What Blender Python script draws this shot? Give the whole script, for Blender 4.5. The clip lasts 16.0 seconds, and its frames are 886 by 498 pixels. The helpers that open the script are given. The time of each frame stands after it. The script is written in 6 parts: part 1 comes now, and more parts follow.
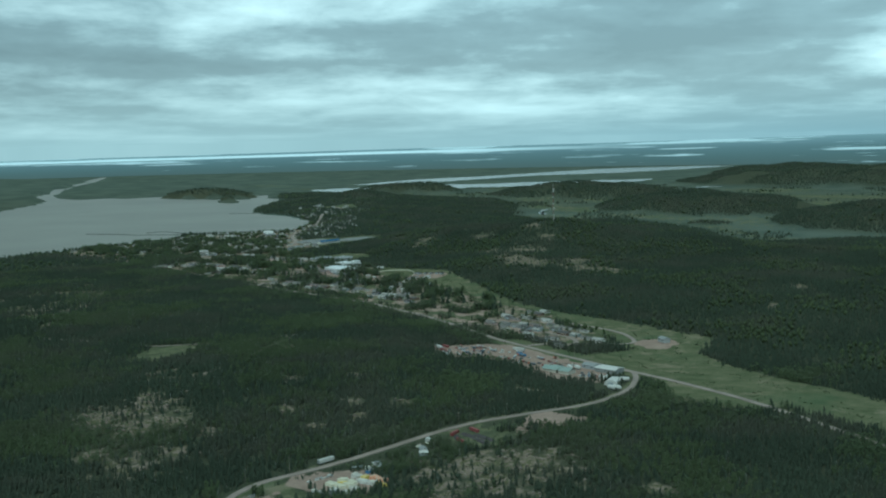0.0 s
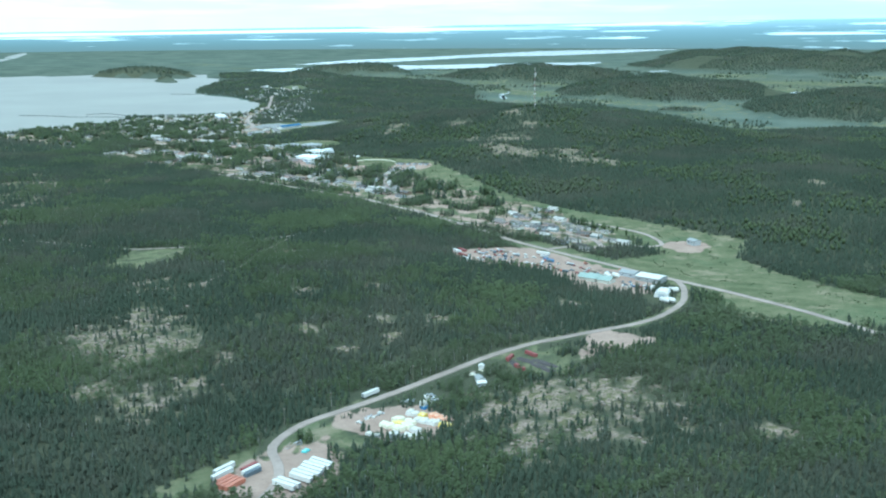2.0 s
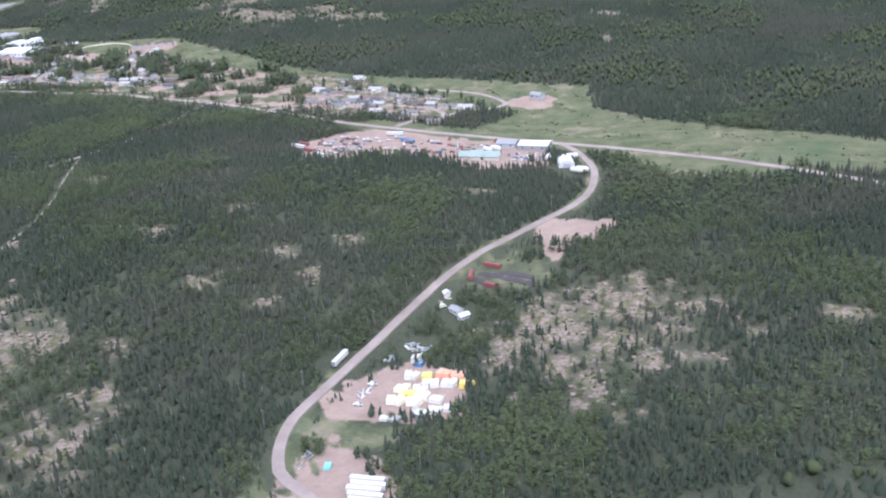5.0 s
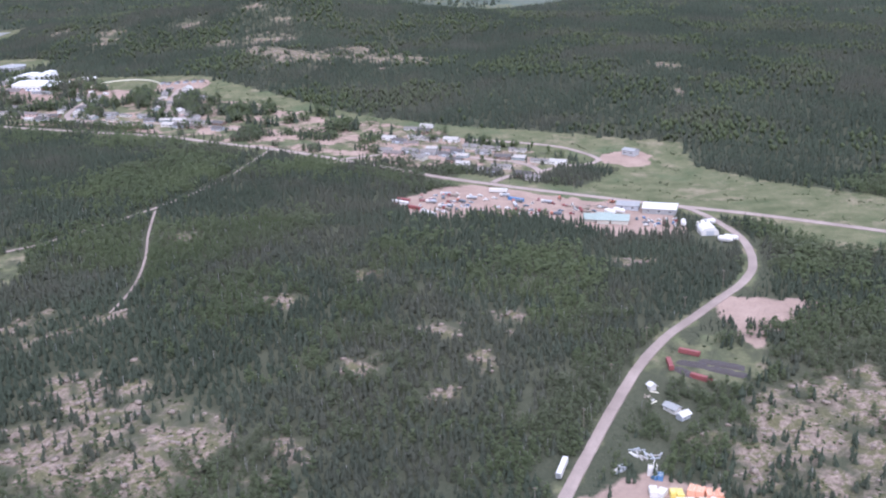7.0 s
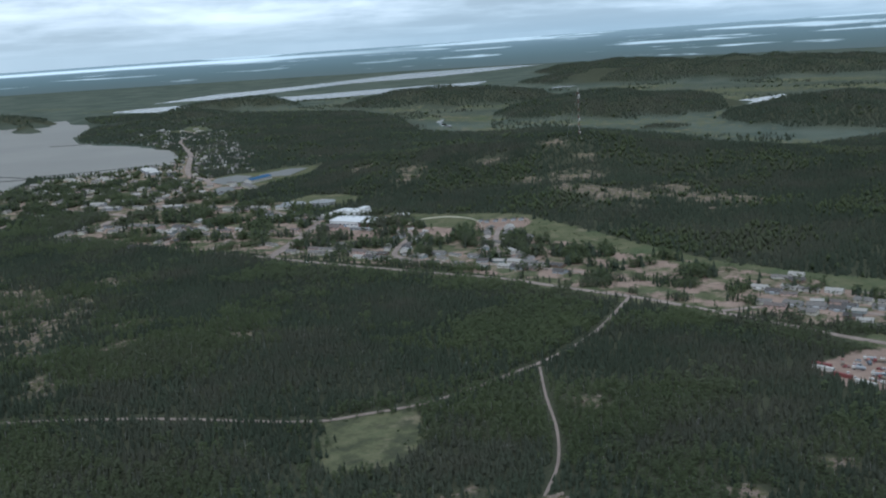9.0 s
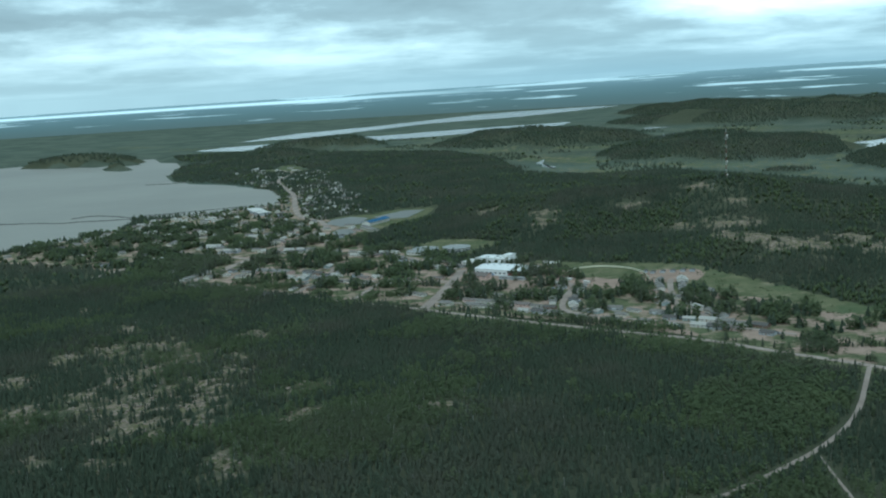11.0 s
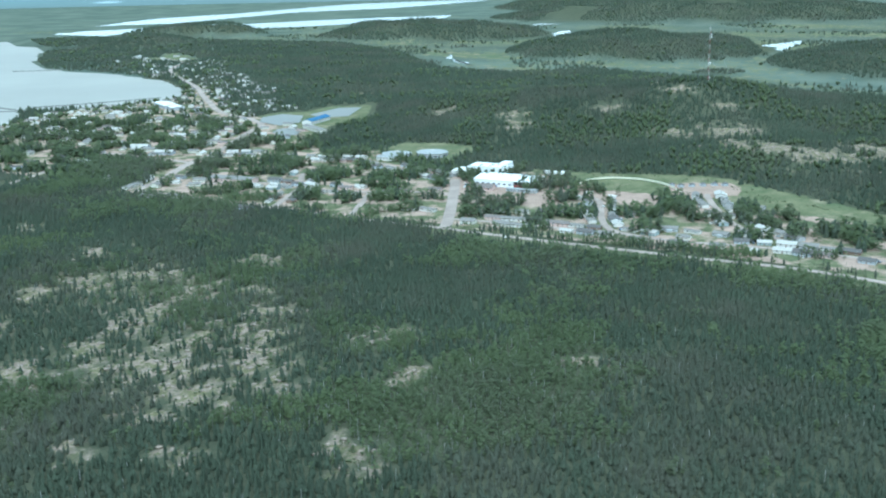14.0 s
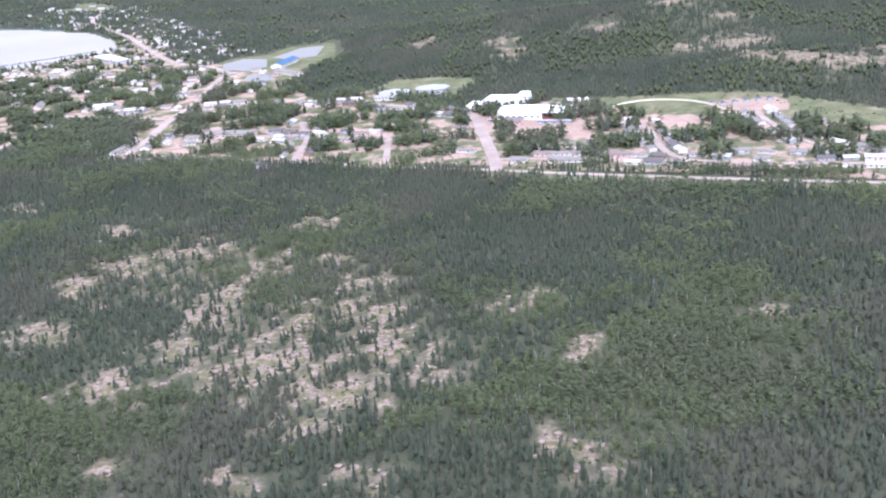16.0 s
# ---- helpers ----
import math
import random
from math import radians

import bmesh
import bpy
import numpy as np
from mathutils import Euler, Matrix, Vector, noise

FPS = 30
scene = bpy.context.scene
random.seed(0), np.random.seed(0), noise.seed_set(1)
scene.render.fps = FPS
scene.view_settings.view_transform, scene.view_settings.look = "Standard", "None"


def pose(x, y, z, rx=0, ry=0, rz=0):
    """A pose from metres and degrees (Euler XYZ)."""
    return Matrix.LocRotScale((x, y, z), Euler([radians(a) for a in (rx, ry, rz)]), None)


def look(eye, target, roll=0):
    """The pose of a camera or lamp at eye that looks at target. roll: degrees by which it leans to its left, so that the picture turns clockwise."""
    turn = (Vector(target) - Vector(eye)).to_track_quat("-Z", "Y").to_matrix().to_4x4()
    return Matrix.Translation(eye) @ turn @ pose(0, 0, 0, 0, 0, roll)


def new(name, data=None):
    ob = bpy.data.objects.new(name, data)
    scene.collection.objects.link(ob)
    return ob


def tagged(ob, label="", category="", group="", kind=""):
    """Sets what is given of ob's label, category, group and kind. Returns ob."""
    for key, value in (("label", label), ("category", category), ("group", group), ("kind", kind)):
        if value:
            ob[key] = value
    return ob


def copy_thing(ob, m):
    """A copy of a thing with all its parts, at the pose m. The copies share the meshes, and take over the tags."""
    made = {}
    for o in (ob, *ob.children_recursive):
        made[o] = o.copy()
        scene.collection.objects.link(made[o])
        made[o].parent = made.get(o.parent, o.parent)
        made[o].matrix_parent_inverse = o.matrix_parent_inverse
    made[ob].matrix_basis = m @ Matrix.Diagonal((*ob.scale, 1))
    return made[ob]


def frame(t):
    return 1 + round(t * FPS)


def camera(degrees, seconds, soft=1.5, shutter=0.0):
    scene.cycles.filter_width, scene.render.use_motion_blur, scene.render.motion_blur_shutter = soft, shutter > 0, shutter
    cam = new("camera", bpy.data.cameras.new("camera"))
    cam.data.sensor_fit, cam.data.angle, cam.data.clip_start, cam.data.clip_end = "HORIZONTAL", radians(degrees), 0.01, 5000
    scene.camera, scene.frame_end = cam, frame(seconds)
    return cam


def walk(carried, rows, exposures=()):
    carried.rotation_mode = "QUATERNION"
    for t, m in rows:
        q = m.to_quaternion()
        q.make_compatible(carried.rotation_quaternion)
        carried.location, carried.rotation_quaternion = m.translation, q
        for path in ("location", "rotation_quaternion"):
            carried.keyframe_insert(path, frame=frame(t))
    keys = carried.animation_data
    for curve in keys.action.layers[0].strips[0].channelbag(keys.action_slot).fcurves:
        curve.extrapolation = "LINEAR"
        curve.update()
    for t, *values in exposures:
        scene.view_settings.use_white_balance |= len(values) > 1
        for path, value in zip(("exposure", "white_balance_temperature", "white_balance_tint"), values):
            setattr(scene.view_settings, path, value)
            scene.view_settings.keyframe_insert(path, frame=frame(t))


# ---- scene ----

# The plane's window seat: seconds, eye, heading (to the left of +y), pitch and roll.
cam = camera(45.64, 16.0, soft=2.1)
ROWS = [
    (0.0, -0.527, -0.586, 111.109, -41.633, -5.963, -1.132),
    (0.5, 1.426, 18.078, 110.996, -42.464, -6.247, -1.175),
    (1.0, 3.447, 36.774, 110.891, -43.012, -7.232, -0.985),
    (1.5, 5.534, 55.497, 110.792, -44.277, -10.325, -0.753),
    (2.0, 7.68, 74.245, 110.698, -45.501, -12.414, -0.25),
    (2.5, 9.882, 93.014, 110.608, -46.577, -12.174, -0.778),
    (3.0, 12.135, 111.801, 110.518, -47.571, -11.664, -1.562),
    (3.5, 14.433, 130.603, 110.428, -51.709, -12.727, -1.796),
    (3.7, 15.364, 138.127, 110.392, -55.144, -13.774, -2.206),
    (5.8, 25.471, 217.184, 109.956, -65.162, -21.518, -3.915),
    (6.0, 26.458, 224.713, 109.907, -65.495, -20.356, -4.261),
    (6.5, 28.937, 243.532, 109.776, -67.132, -19.442, -2.551),
    (7.0, 31.43, 262.343, 109.632, -67.136, -19.022, -1.872),
    (7.5, 33.932, 281.141, 109.473, -63.806, -18.564, -1.838),
    (8.0, 36.439, 299.924, 109.298, -62.525, -16.368, -1.854),
    (8.5, 38.946, 318.688, 109.104, -56.156, -13.648, -2.97),
    (9.0, 41.449, 337.429, 108.89, -55.223, -11.387, -3.226),
    (9.5, 43.943, 356.146, 108.653, -56.036, -10.959, -2.941),
    (10.0, 46.424, 374.833, 108.393, -52.939, -10.524, -2.798),
    (10.2, 47.411, 382.3, 108.282, -51.3, -9.626, -3.326),
    (12.3, 57.528, 460.331, 106.839, -54.54, -8.24, -1.41),
    (12.5, 58.461, 467.723, 106.672, -55.009, -8.482, -1.098),
    (13.0, 60.763, 486.168, 106.232, -56.651, -8.971, -1.034),
    (13.5, 63.02, 504.561, 105.755, -58.592, -11.204, -0.404),
    (14.0, 65.226, 522.898, 105.24, -60.607, -15.009, -0.81),
    (14.5, 67.377, 541.176, 104.685, -62.348, -15.862, -1.885),
    (15.0, 69.469, 559.393, 104.088, -63.757, -16.435, -3.606),
    (15.5, 71.496, 577.543, 103.448, -66.101, -17.587, -3.99),
    (16.0, 73.455, 595.625, 102.762, -65.719, -18.885, -4.312),
]


def flown(x, y, z, yaw, pitch, roll):
    a, b = radians(yaw), radians(pitch)
    ahead = Vector((-math.sin(a) * math.cos(b), math.cos(a) * math.cos(b), math.sin(b)))
    return look((x, y, z), Vector((x, y, z)) + 100 * ahead, roll)


EXPOSURES = [
    (0.0, -0.45, 4900, -23), (0.5, -0.35, 4900, -23), (1.0, -0.13, 4850, -22), (1.5, 0.63, 4760, -19), (2.0, 1.08, 4620, -13), (2.5, 0.75, 4720, -4), (3.0, 0.4, 5030, 7),
    (3.5, 0.72, 5000, 8), (6.0, 1.3, 5300, 27), (7.0, 1.2, 5250, 27), (8.0, 1.02, 5150, 25), (8.5, 0.2, 5130, 19), (9.0, -0.18, 5220, 7), (9.5, -0.3, 5100, -7),
    (10.0, -0.2, 4970, -11), (12.5, -0.06, 4880, -18), (13.0, 0.1, 4860, -18), (13.5, 0.5, 4640, -16), (14.0, 1.25, 4640, -11), (14.5, 1.5, 4800, -1),
    (15.0, 1.42, 5100, 16), (15.5, 1.58, 5280, 24), (16.0, 1.74, 5300, 27),
]
walk(cam, [(r[0], flown(*r[1:])) for r in ROWS], EXPOSURES)

# ---- daylight: a broken overcast, the sun behind the clouds ----
SUN_AZ, SUN_EL = 245.0, 46.0
sun = new("sun", bpy.data.lights.new("sun", "SUN"))
sun.data.energy, sun.data.angle, sun.data.color = 1.5, radians(40), (1.0, 0.96, 0.9)
sun.matrix_world = look((math.sin(radians(SUN_AZ)) * 100, math.cos(radians(SUN_AZ)) * 100, 100 * math.tan(radians(SUN_EL))), (0, 0, 0))

sky = bpy.data.worlds.new("sky")
scene.world = sky
sky.use_nodes = True
nt = sky.node_tree
nt.nodes.clear()


def put(tree, kind, **values):
    node = tree.nodes.new(kind)
    for key, value in values.items():
        node.inputs[key.replace("_", " ")].default_value = value
    return node


def ramp(tree, stops, mode="LINEAR"):
    node = tree.nodes.new("ShaderNodeValToRGB")
    node.color_ramp.interpolation = mode
    elements = node.color_ramp.elements
    while len(elements) < len(stops):
        elements.new(0.5)
    for e, (at, c) in zip(elements, stops):
        e.position, e.color = at, (*c, 1.0)
    return node


def maths(tree, op, a, b=None, clamp=False):
    node = tree.nodes.new("ShaderNodeMath")
    node.operation, node.use_clamp = op, clamp
    for n, v in enumerate((a, b)):
        if v is None:
            continue
        if isinstance(v, (int, float)):
            node.inputs[n].default_value = v
        else:
            tree.links.new(v, node.inputs[n])
    return node.outputs[0]


def blend(tree, factor, a, b, mode="MIX"):
    node = tree.nodes.new("ShaderNodeMix")
    node.data_type, node.blend_type = "RGBA", mode
    for socket, v in ((node.inputs[0], factor), (node.inputs[6], a), (node.inputs[7], b)):
        if isinstance(v, (int, float)):
            socket.default_value = v
        elif isinstance(v, tuple):
            socket.default_value = (*v, 1.0)
        else:
            tree.links.new(v, socket)
    return node.outputs[2]


def make_sky():
    t, link = nt, nt.links.new
    coord = t.nodes.new("ShaderNodeTexCoord")
    split = t.nodes.new("ShaderNodeSeparateXYZ")
    link(coord.outputs["Generated"], split.inputs[0])
    up = maths(t, "MAXIMUM", split.outputs[2], 0.0)
    climb = maths(t, "POWER", up, 0.6)

    def layered(wide, tall, **look_of):
        flat = t.nodes.new("ShaderNodeCombineXYZ")
        link(maths(t, "MULTIPLY", split.outputs[0], wide), flat.inputs[0])
        link(maths(t, "MULTIPLY", split.outputs[1], wide), flat.inputs[1])
        link(maths(t, "MULTIPLY", climb, tall), flat.inputs[2])
        cloud = put(t, "ShaderNodeTexNoise", **look_of)
        link(flat.outputs[0], cloud.inputs["Vector"])
        return cloud

    big = layered(3.0, 12.0, Scale=1.0, Detail=9.0, Roughness=0.5, Distortion=0.15)
    fine = layered(13.0, 26.0, Scale=1.0, Detail=8.0, Roughness=0.58, Distortion=0.2)
    # A bright break in the clouds, low over the delta, wider than it is high.
    low_sky = t.nodes.new("ShaderNodeCombineXYZ")
    link(split.outputs[0], low_sky.inputs[0])
    link(split.outputs[1], low_sky.inputs[1])
    rift = t.nodes.new("ShaderNodeVectorMath")
    rift.operation = "DOT_PRODUCT"
    link(low_sky.outputs[0], rift.inputs[0])
    rift.inputs[1].default_value = (0.942, 0.343, 0.0)
    side = maths(t, "POWER", maths(t, "MAXIMUM", rift.outputs["Value"], 0.0), 110.0)
    level = maths(t, "DIVIDE", maths(t, "SUBTRACT", split.outputs[2], 0.076), 0.024)
    gap = maths(t, "MULTIPLY", side, maths(t, "EXPONENT", maths(t, "MULTIPLY", maths(t, "MULTIPLY", level, level), -1.0)))
    mixed = maths(t, "ADD", maths(t, "MULTIPLY", big.outputs[0], 0.7), maths(t, "MULTIPLY", fine.outputs[0], 0.3))
    # Pale lower edges near the horizon, a heavy grey deck above them.
    deck = ramp(t, [(0.0, (0.5, 0.5, 0.5)), (0.028, (0.56, 0.56, 0.56)), (0.05, (0.5, 0.5, 0.5)), (0.075, (0.38, 0.38, 0.38)), (0.11, (0.4, 0.4, 0.4)), (0.2, (0.5, 0.5, 0.5))])
    link(up, deck.inputs[0])
    mixed = maths(t, "ADD", mixed, maths(t, "MULTIPLY", maths(t, "SUBTRACT", deck.outputs[0], 0.5), 0.7))
    mixed = maths(t, "ADD", mixed, maths(t, "MULTIPLY", gap, 0.36))
    clouds = ramp(t, [(0.36, (0.27, 0.29, 0.295)), (0.46, (0.34, 0.365, 0.37)), (0.51, (0.47, 0.5, 0.5)), (0.56, (0.63, 0.65, 0.64)), (0.7, (1.05, 1.05, 1.02))])
    link(mixed, clouds.inputs[0])
    glow = t.nodes.new("ShaderNodeVectorMath")
    glow.operation = "DOT_PRODUCT"
    link(coord.outputs["Generated"], glow.inputs[0])
    glow.inputs[1].default_value = (math.sin(radians(95)), math.cos(radians(95)), 0.3)
    bright = maths(t, "ADD", 0.9, maths(t, "MULTIPLY", maths(t, "MAXIMUM", glow.outputs["Value"], 0.0), 0.55))
    lit = t.nodes.new("ShaderNodeVectorMath")
    lit.operation = "SCALE"
    link(clouds.outputs[0], lit.inputs[0])
    link(bright, lit.inputs["Scale"])
    air = t.nodes.new("ShaderNodeTexSky")
    air.sky_type, air.sun_disc = "NISHITA", False
    air.sun_elevation, air.sun_rotation, air.air_density, air.dust_density = radians(SUN_EL), radians(SUN_AZ), 1.0, 2.0
    clear = blend(t, 1.0, air.outputs[0], (0.075, 0.075, 0.075), "MULTIPLY")
    haze = maths(t, "SUBTRACT", 1.0, maths(t, "MULTIPLY", up, 15.0), True)
    east = maths(t, "POWER", maths(t, "MAXIMUM", rift.outputs["Value"], 0.0), 9.0)
    low = blend(t, 0.8, clear, blend(t, east, (0.69, 0.77, 0.77), (0.46, 0.58, 0.63)))
    total = blend(t, 0.12, blend(t, maths(t, "MULTIPLY", maths(t, "POWER", haze, 1.6), 0.85), lit.outputs[0], low), clear)
    back = t.nodes.new("ShaderNodeBackground")
    back.inputs[1].default_value = 1.35
    link(total, back.inputs[0])
    out = t.nodes.new("ShaderNodeOutputWorld")
    link(back.outputs[0], out.inputs[0])


make_sky()

# ---- materials ----
def surface(name, rough=0.9, metal=0.0):
    m = bpy.data.materials.new(name)
    m.use_nodes = True
    b = m.node_tree.nodes["Principled BSDF"]
    b.inputs["Roughness"].default_value, b.inputs["Metallic"].default_value = rough, metal
    b.inputs["Specular IOR Level"].default_value = 0.3
    return m, m.node_tree, b


def where(tree, scale, detail=4.0, rough=0.6, coord="Object"):
    c = tree.nodes.new("ShaderNodeTexCoord")
    n = put(tree, "ShaderNodeTexNoise", Scale=scale, Detail=detail, Roughness=rough)
    tree.links.new(c.outputs[coord], n.inputs["Vector"])
    return n.outputs[0]


def spread(tree, value, low, high):
    return maths(tree, "DIVIDE", maths(tree, "SUBTRACT", value, low), high - low, True)


def bumped(tree, bsdf, height, depth):
    b = put(tree, "ShaderNodeBump", Strength=0.8, Distance=depth)
    tree.links.new(height, b.inputs["Height"])
    tree.links.new(b.outputs[0], bsdf.inputs["Normal"])


def paint(name, colour, rough=0.6, metal=0.0, wear=0.25, scale=1.5):
    """A painted or sheet surface, with dirt and streaks at two scales."""
    m, t, b = surface(name, rough, metal)
    dirt = maths(t, "MULTIPLY", where(t, scale), where(t, scale * 9))
    dull = tuple(0.45 * c + 0.04 for c in colour)
    t.links.new(blend(t, maths(t, "MULTIPLY", spread(t, dirt, 0.12, 0.4), wear * 2, True), colour, dull), b.inputs["Base Color"])
    return m


def foliage(name, dark, light, dry, thin_share, scale=0.016):
    """Leaves or needles: hue drifts from stand to stand and from crown to crown, with drier, browner stands between."""
    m, t, b = surface(name, 0.75)
    b.inputs["Specular IOR Level"].default_value = 0.15
    geo = t.nodes.new("ShaderNodeNewGeometry")
    stand = spread(t, where(t, scale, 3.0), 0.35, 0.65)
    leaf = where(t, 2.6, 3.0, 0.7)
    mix = maths(t, "ADD", maths(t, "MULTIPLY", stand, 0.42), maths(t, "ADD", maths(t, "MULTIPLY", geo.outputs["Random Per Island"], 0.33), maths(t, "MULTIPLY", leaf, 0.25)), True)
    c = blend(t, mix, dark, light)
    old = spread(t, where(t, scale * 0.8, 5.0, 0.7, "Generated" if scale > 1 else "Object"), 0.48, 0.62)
    c = blend(t, maths(t, "MULTIPLY", old, 0.7), c, dry)
    t.links.new(c, b.inputs["Base Color"])
    bumped(t, b, leaf, 0.25)
    # Light also comes through the thin leaves.
    thin = t.nodes.new("ShaderNodeBsdfTranslucent")
    t.links.new(c, thin.inputs["Color"])
    both = t.nodes.new("ShaderNodeMixShader")
    both.inputs[0].default_value = thin_share
    t.links.new(b.outputs[0], both.inputs[1])
    t.links.new(thin.outputs[0], both.inputs[2])
    t.links.new(both.outputs[0], t.nodes["Material Output"].inputs["Surface"])
    return m


NEEDLES = foliage("needles", (0.052, 0.065, 0.044), (0.098, 0.117, 0.075), (0.114, 0.11, 0.08), 0.4)
LEAVES = foliage("leaves", (0.08, 0.1, 0.055), (0.165, 0.193, 0.088), (0.125, 0.132, 0.084), 0.5)
BARK = paint("bark", (0.16, 0.14, 0.12), 0.9, wear=0.5)
BIRCH = paint("birch_bark", (0.42, 0.4, 0.36), 0.85, wear=0.5)


def make_ground():
    m, t, b = surface("ground", 1.0)
    b.inputs["Specular IOR Level"].default_value = 0.0
    zone = t.nodes.new("ShaderNodeVertexColor")
    zone.layer_name = "zone"
    split = t.nodes.new("ShaderNodeSeparateColor")
    t.links.new(zone.outputs[0], split.inputs[0])
    rag = where(t, 0.11, 6.0, 0.65)
    fine = where(t, 0.9, 5.0, 0.7)
    wide = where(t, 0.012, 4.0)

    def edge(mask, soft=0.25):
        v = maths(t, "ADD", mask, maths(t, "MULTIPLY", maths(t, "SUBTRACT", rag, 0.5), 1.5))
        return spread(t, v, 0.5 - soft / 2, 0.5 + soft / 2)

    floor = blend(t, spread(t, wide, 0.35, 0.65), (0.056, 0.062, 0.04), (0.085, 0.087, 0.055))
    floor = blend(t, spread(t, fine, 0.35, 0.75), floor, (0.092, 0.092, 0.06))
    grass = blend(t, spread(t, rag, 0.35, 0.65), (0.1, 0.109, 0.056), (0.178, 0.167, 0.096))
    grass = blend(t, maths(t, "MULTIPLY", spread(t, fine, 0.4, 0.8), 0.5), grass, (0.085, 0.108, 0.062))
    worn = where(t, 0.05, 6.0, 0.7)
    grass = blend(t, maths(t, "MULTIPLY", spread(t, worn, 0.54, 0.66), 0.75), grass, (0.27, 0.222, 0.152))
    lush = where(t, 0.028, 5.0, 0.65)
    grass = blend(t, maths(t, "MULTIPLY", spread(t, lush, 0.52, 0.66), 0.6), grass, (0.085, 0.115, 0.06))
    dirt = blend(t, spread(t, rag, 0.3, 0.7), (0.27, 0.192, 0.15), (0.38, 0.278, 0.22))
    dirt = blend(t, maths(t, "MULTIPLY", spread(t, fine, 0.5, 0.8), 0.5), dirt, (0.18, 0.14, 0.11))
    heath = blend(t, spread(t, fine, 0.3, 0.7), (0.095, 0.092, 0.05), (0.175, 0.155, 0.085))
    crack = where(t, 0.35, 8.0, 0.75)
    stone = blend(t, spread(t, fine, 0.35, 0.65), (0.16, 0.122, 0.097), (0.33, 0.256, 0.2))
    rock = blend(t, spread(t, crack, 0.47, 0.53), heath, stone)
    # Sedge marsh, its colour set a little bluer in place of haze far off.
    fen = blend(t, spread(t, wide, 0.4, 0.6), (0.092, 0.11, 0.088), (0.132, 0.148, 0.116))
    floor = blend(t, zone.outputs["Alpha"], floor, fen)
    c = blend(t, edge(split.outputs[1]), floor, grass)
    c = blend(t, edge(split.outputs[2], 0.5), c, rock)
    c = blend(t, edge(split.outputs[0]), c, dirt)
    t.links.new(c, b.inputs["Base Color"])
    bumped(t, b, maths(t, "ADD", rag, maths(t, "MULTIPLY", fine, 0.4)), 1.2)
    return m


GROUND = make_ground()


def make_gravel():
    m, t, b = surface("gravel_road", 0.95)
    fine, wide = where(t, 1.4, 6.0, 0.7), where(t, 0.09, 4.0)
    c = blend(t, spread(t, wide, 0.35, 0.65), (0.245, 0.19, 0.158), (0.34, 0.267, 0.225))
    t.links.new(blend(t, maths(t, "MULTIPLY", spread(t, fine, 0.45, 0.75), 0.45), c, (0.185, 0.147, 0.122)), b.inputs["Base Color"])
    bumped(t, b, fine, 0.08)
    return m


GRAVEL = make_gravel()


def make_water(name, rough, gloss, silt=1.0):
    m, t, b = surface(name, rough)
    b.inputs["Specular IOR Level"].default_value = gloss
    b.inputs["IOR"].default_value = 1.33
    c = blend(t, spread(t, where(t, 0.004, 4.0), 0.35, 0.65), tuple(silt * v for v in (0.265, 0.245, 0.212)), tuple(silt * v for v in (0.31, 0.287, 0.247)))
    t.links.new(c, b.inputs["Base Color"])
    bumped(t, b, where(t, 0.25, 5.0, 0.6), 0.05)
    return m


WATERS = make_water("silty_water", 0.5, 0.09, 0.92)
POND = make_water("pond_water", 0.4, 0.14, 0.55)
RIVER = make_water("river_water", 0.22, 0.5)


def make_far():
    """Far woods and lakes: a backdrop with the air's haze painted into its colours and a little glow."""
    m, t, b = surface("far_plain_haze", 1.0)
    c = t.nodes.new("ShaderNodeTexCoord")
    grid = t.nodes.new("ShaderNodeMapping")
    grid.inputs["Scale"].default_value = (45, 7, 1)
    t.links.new(c.outputs["UV"], grid.inputs["Vector"])
    bands = put(t, "ShaderNodeTexNoise", Scale=1.0, Detail=6.0, Roughness=0.6)
    t.links.new(grid.outputs[0], bands.inputs["Vector"])
    split = t.nodes.new("ShaderNodeSeparateXYZ")
    t.links.new(c.outputs["UV"], split.inputs[0])
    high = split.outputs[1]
    # Painted haze: the land colour turns paler and bluer toward the horizon.
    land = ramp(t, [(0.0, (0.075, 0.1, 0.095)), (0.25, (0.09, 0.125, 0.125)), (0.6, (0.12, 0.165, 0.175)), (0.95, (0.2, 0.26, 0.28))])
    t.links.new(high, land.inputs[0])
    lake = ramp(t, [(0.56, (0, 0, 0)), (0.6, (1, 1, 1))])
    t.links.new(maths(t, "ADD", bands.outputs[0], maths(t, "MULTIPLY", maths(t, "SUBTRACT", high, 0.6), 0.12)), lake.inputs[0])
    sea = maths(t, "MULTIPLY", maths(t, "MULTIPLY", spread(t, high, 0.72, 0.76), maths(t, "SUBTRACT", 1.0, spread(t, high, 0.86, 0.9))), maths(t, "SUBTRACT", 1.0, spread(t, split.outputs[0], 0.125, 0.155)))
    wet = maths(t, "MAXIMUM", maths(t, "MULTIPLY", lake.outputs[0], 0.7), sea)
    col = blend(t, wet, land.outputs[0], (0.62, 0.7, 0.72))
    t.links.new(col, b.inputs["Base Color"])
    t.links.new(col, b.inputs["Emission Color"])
    # A faint self-glow stands in for daylight scattered by the air.
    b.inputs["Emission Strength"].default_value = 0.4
    return m


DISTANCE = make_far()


BOULDER = paint("boulder_stone", (0.32, 0.245, 0.185), 0.95, wear=0.7, scale=0.9)

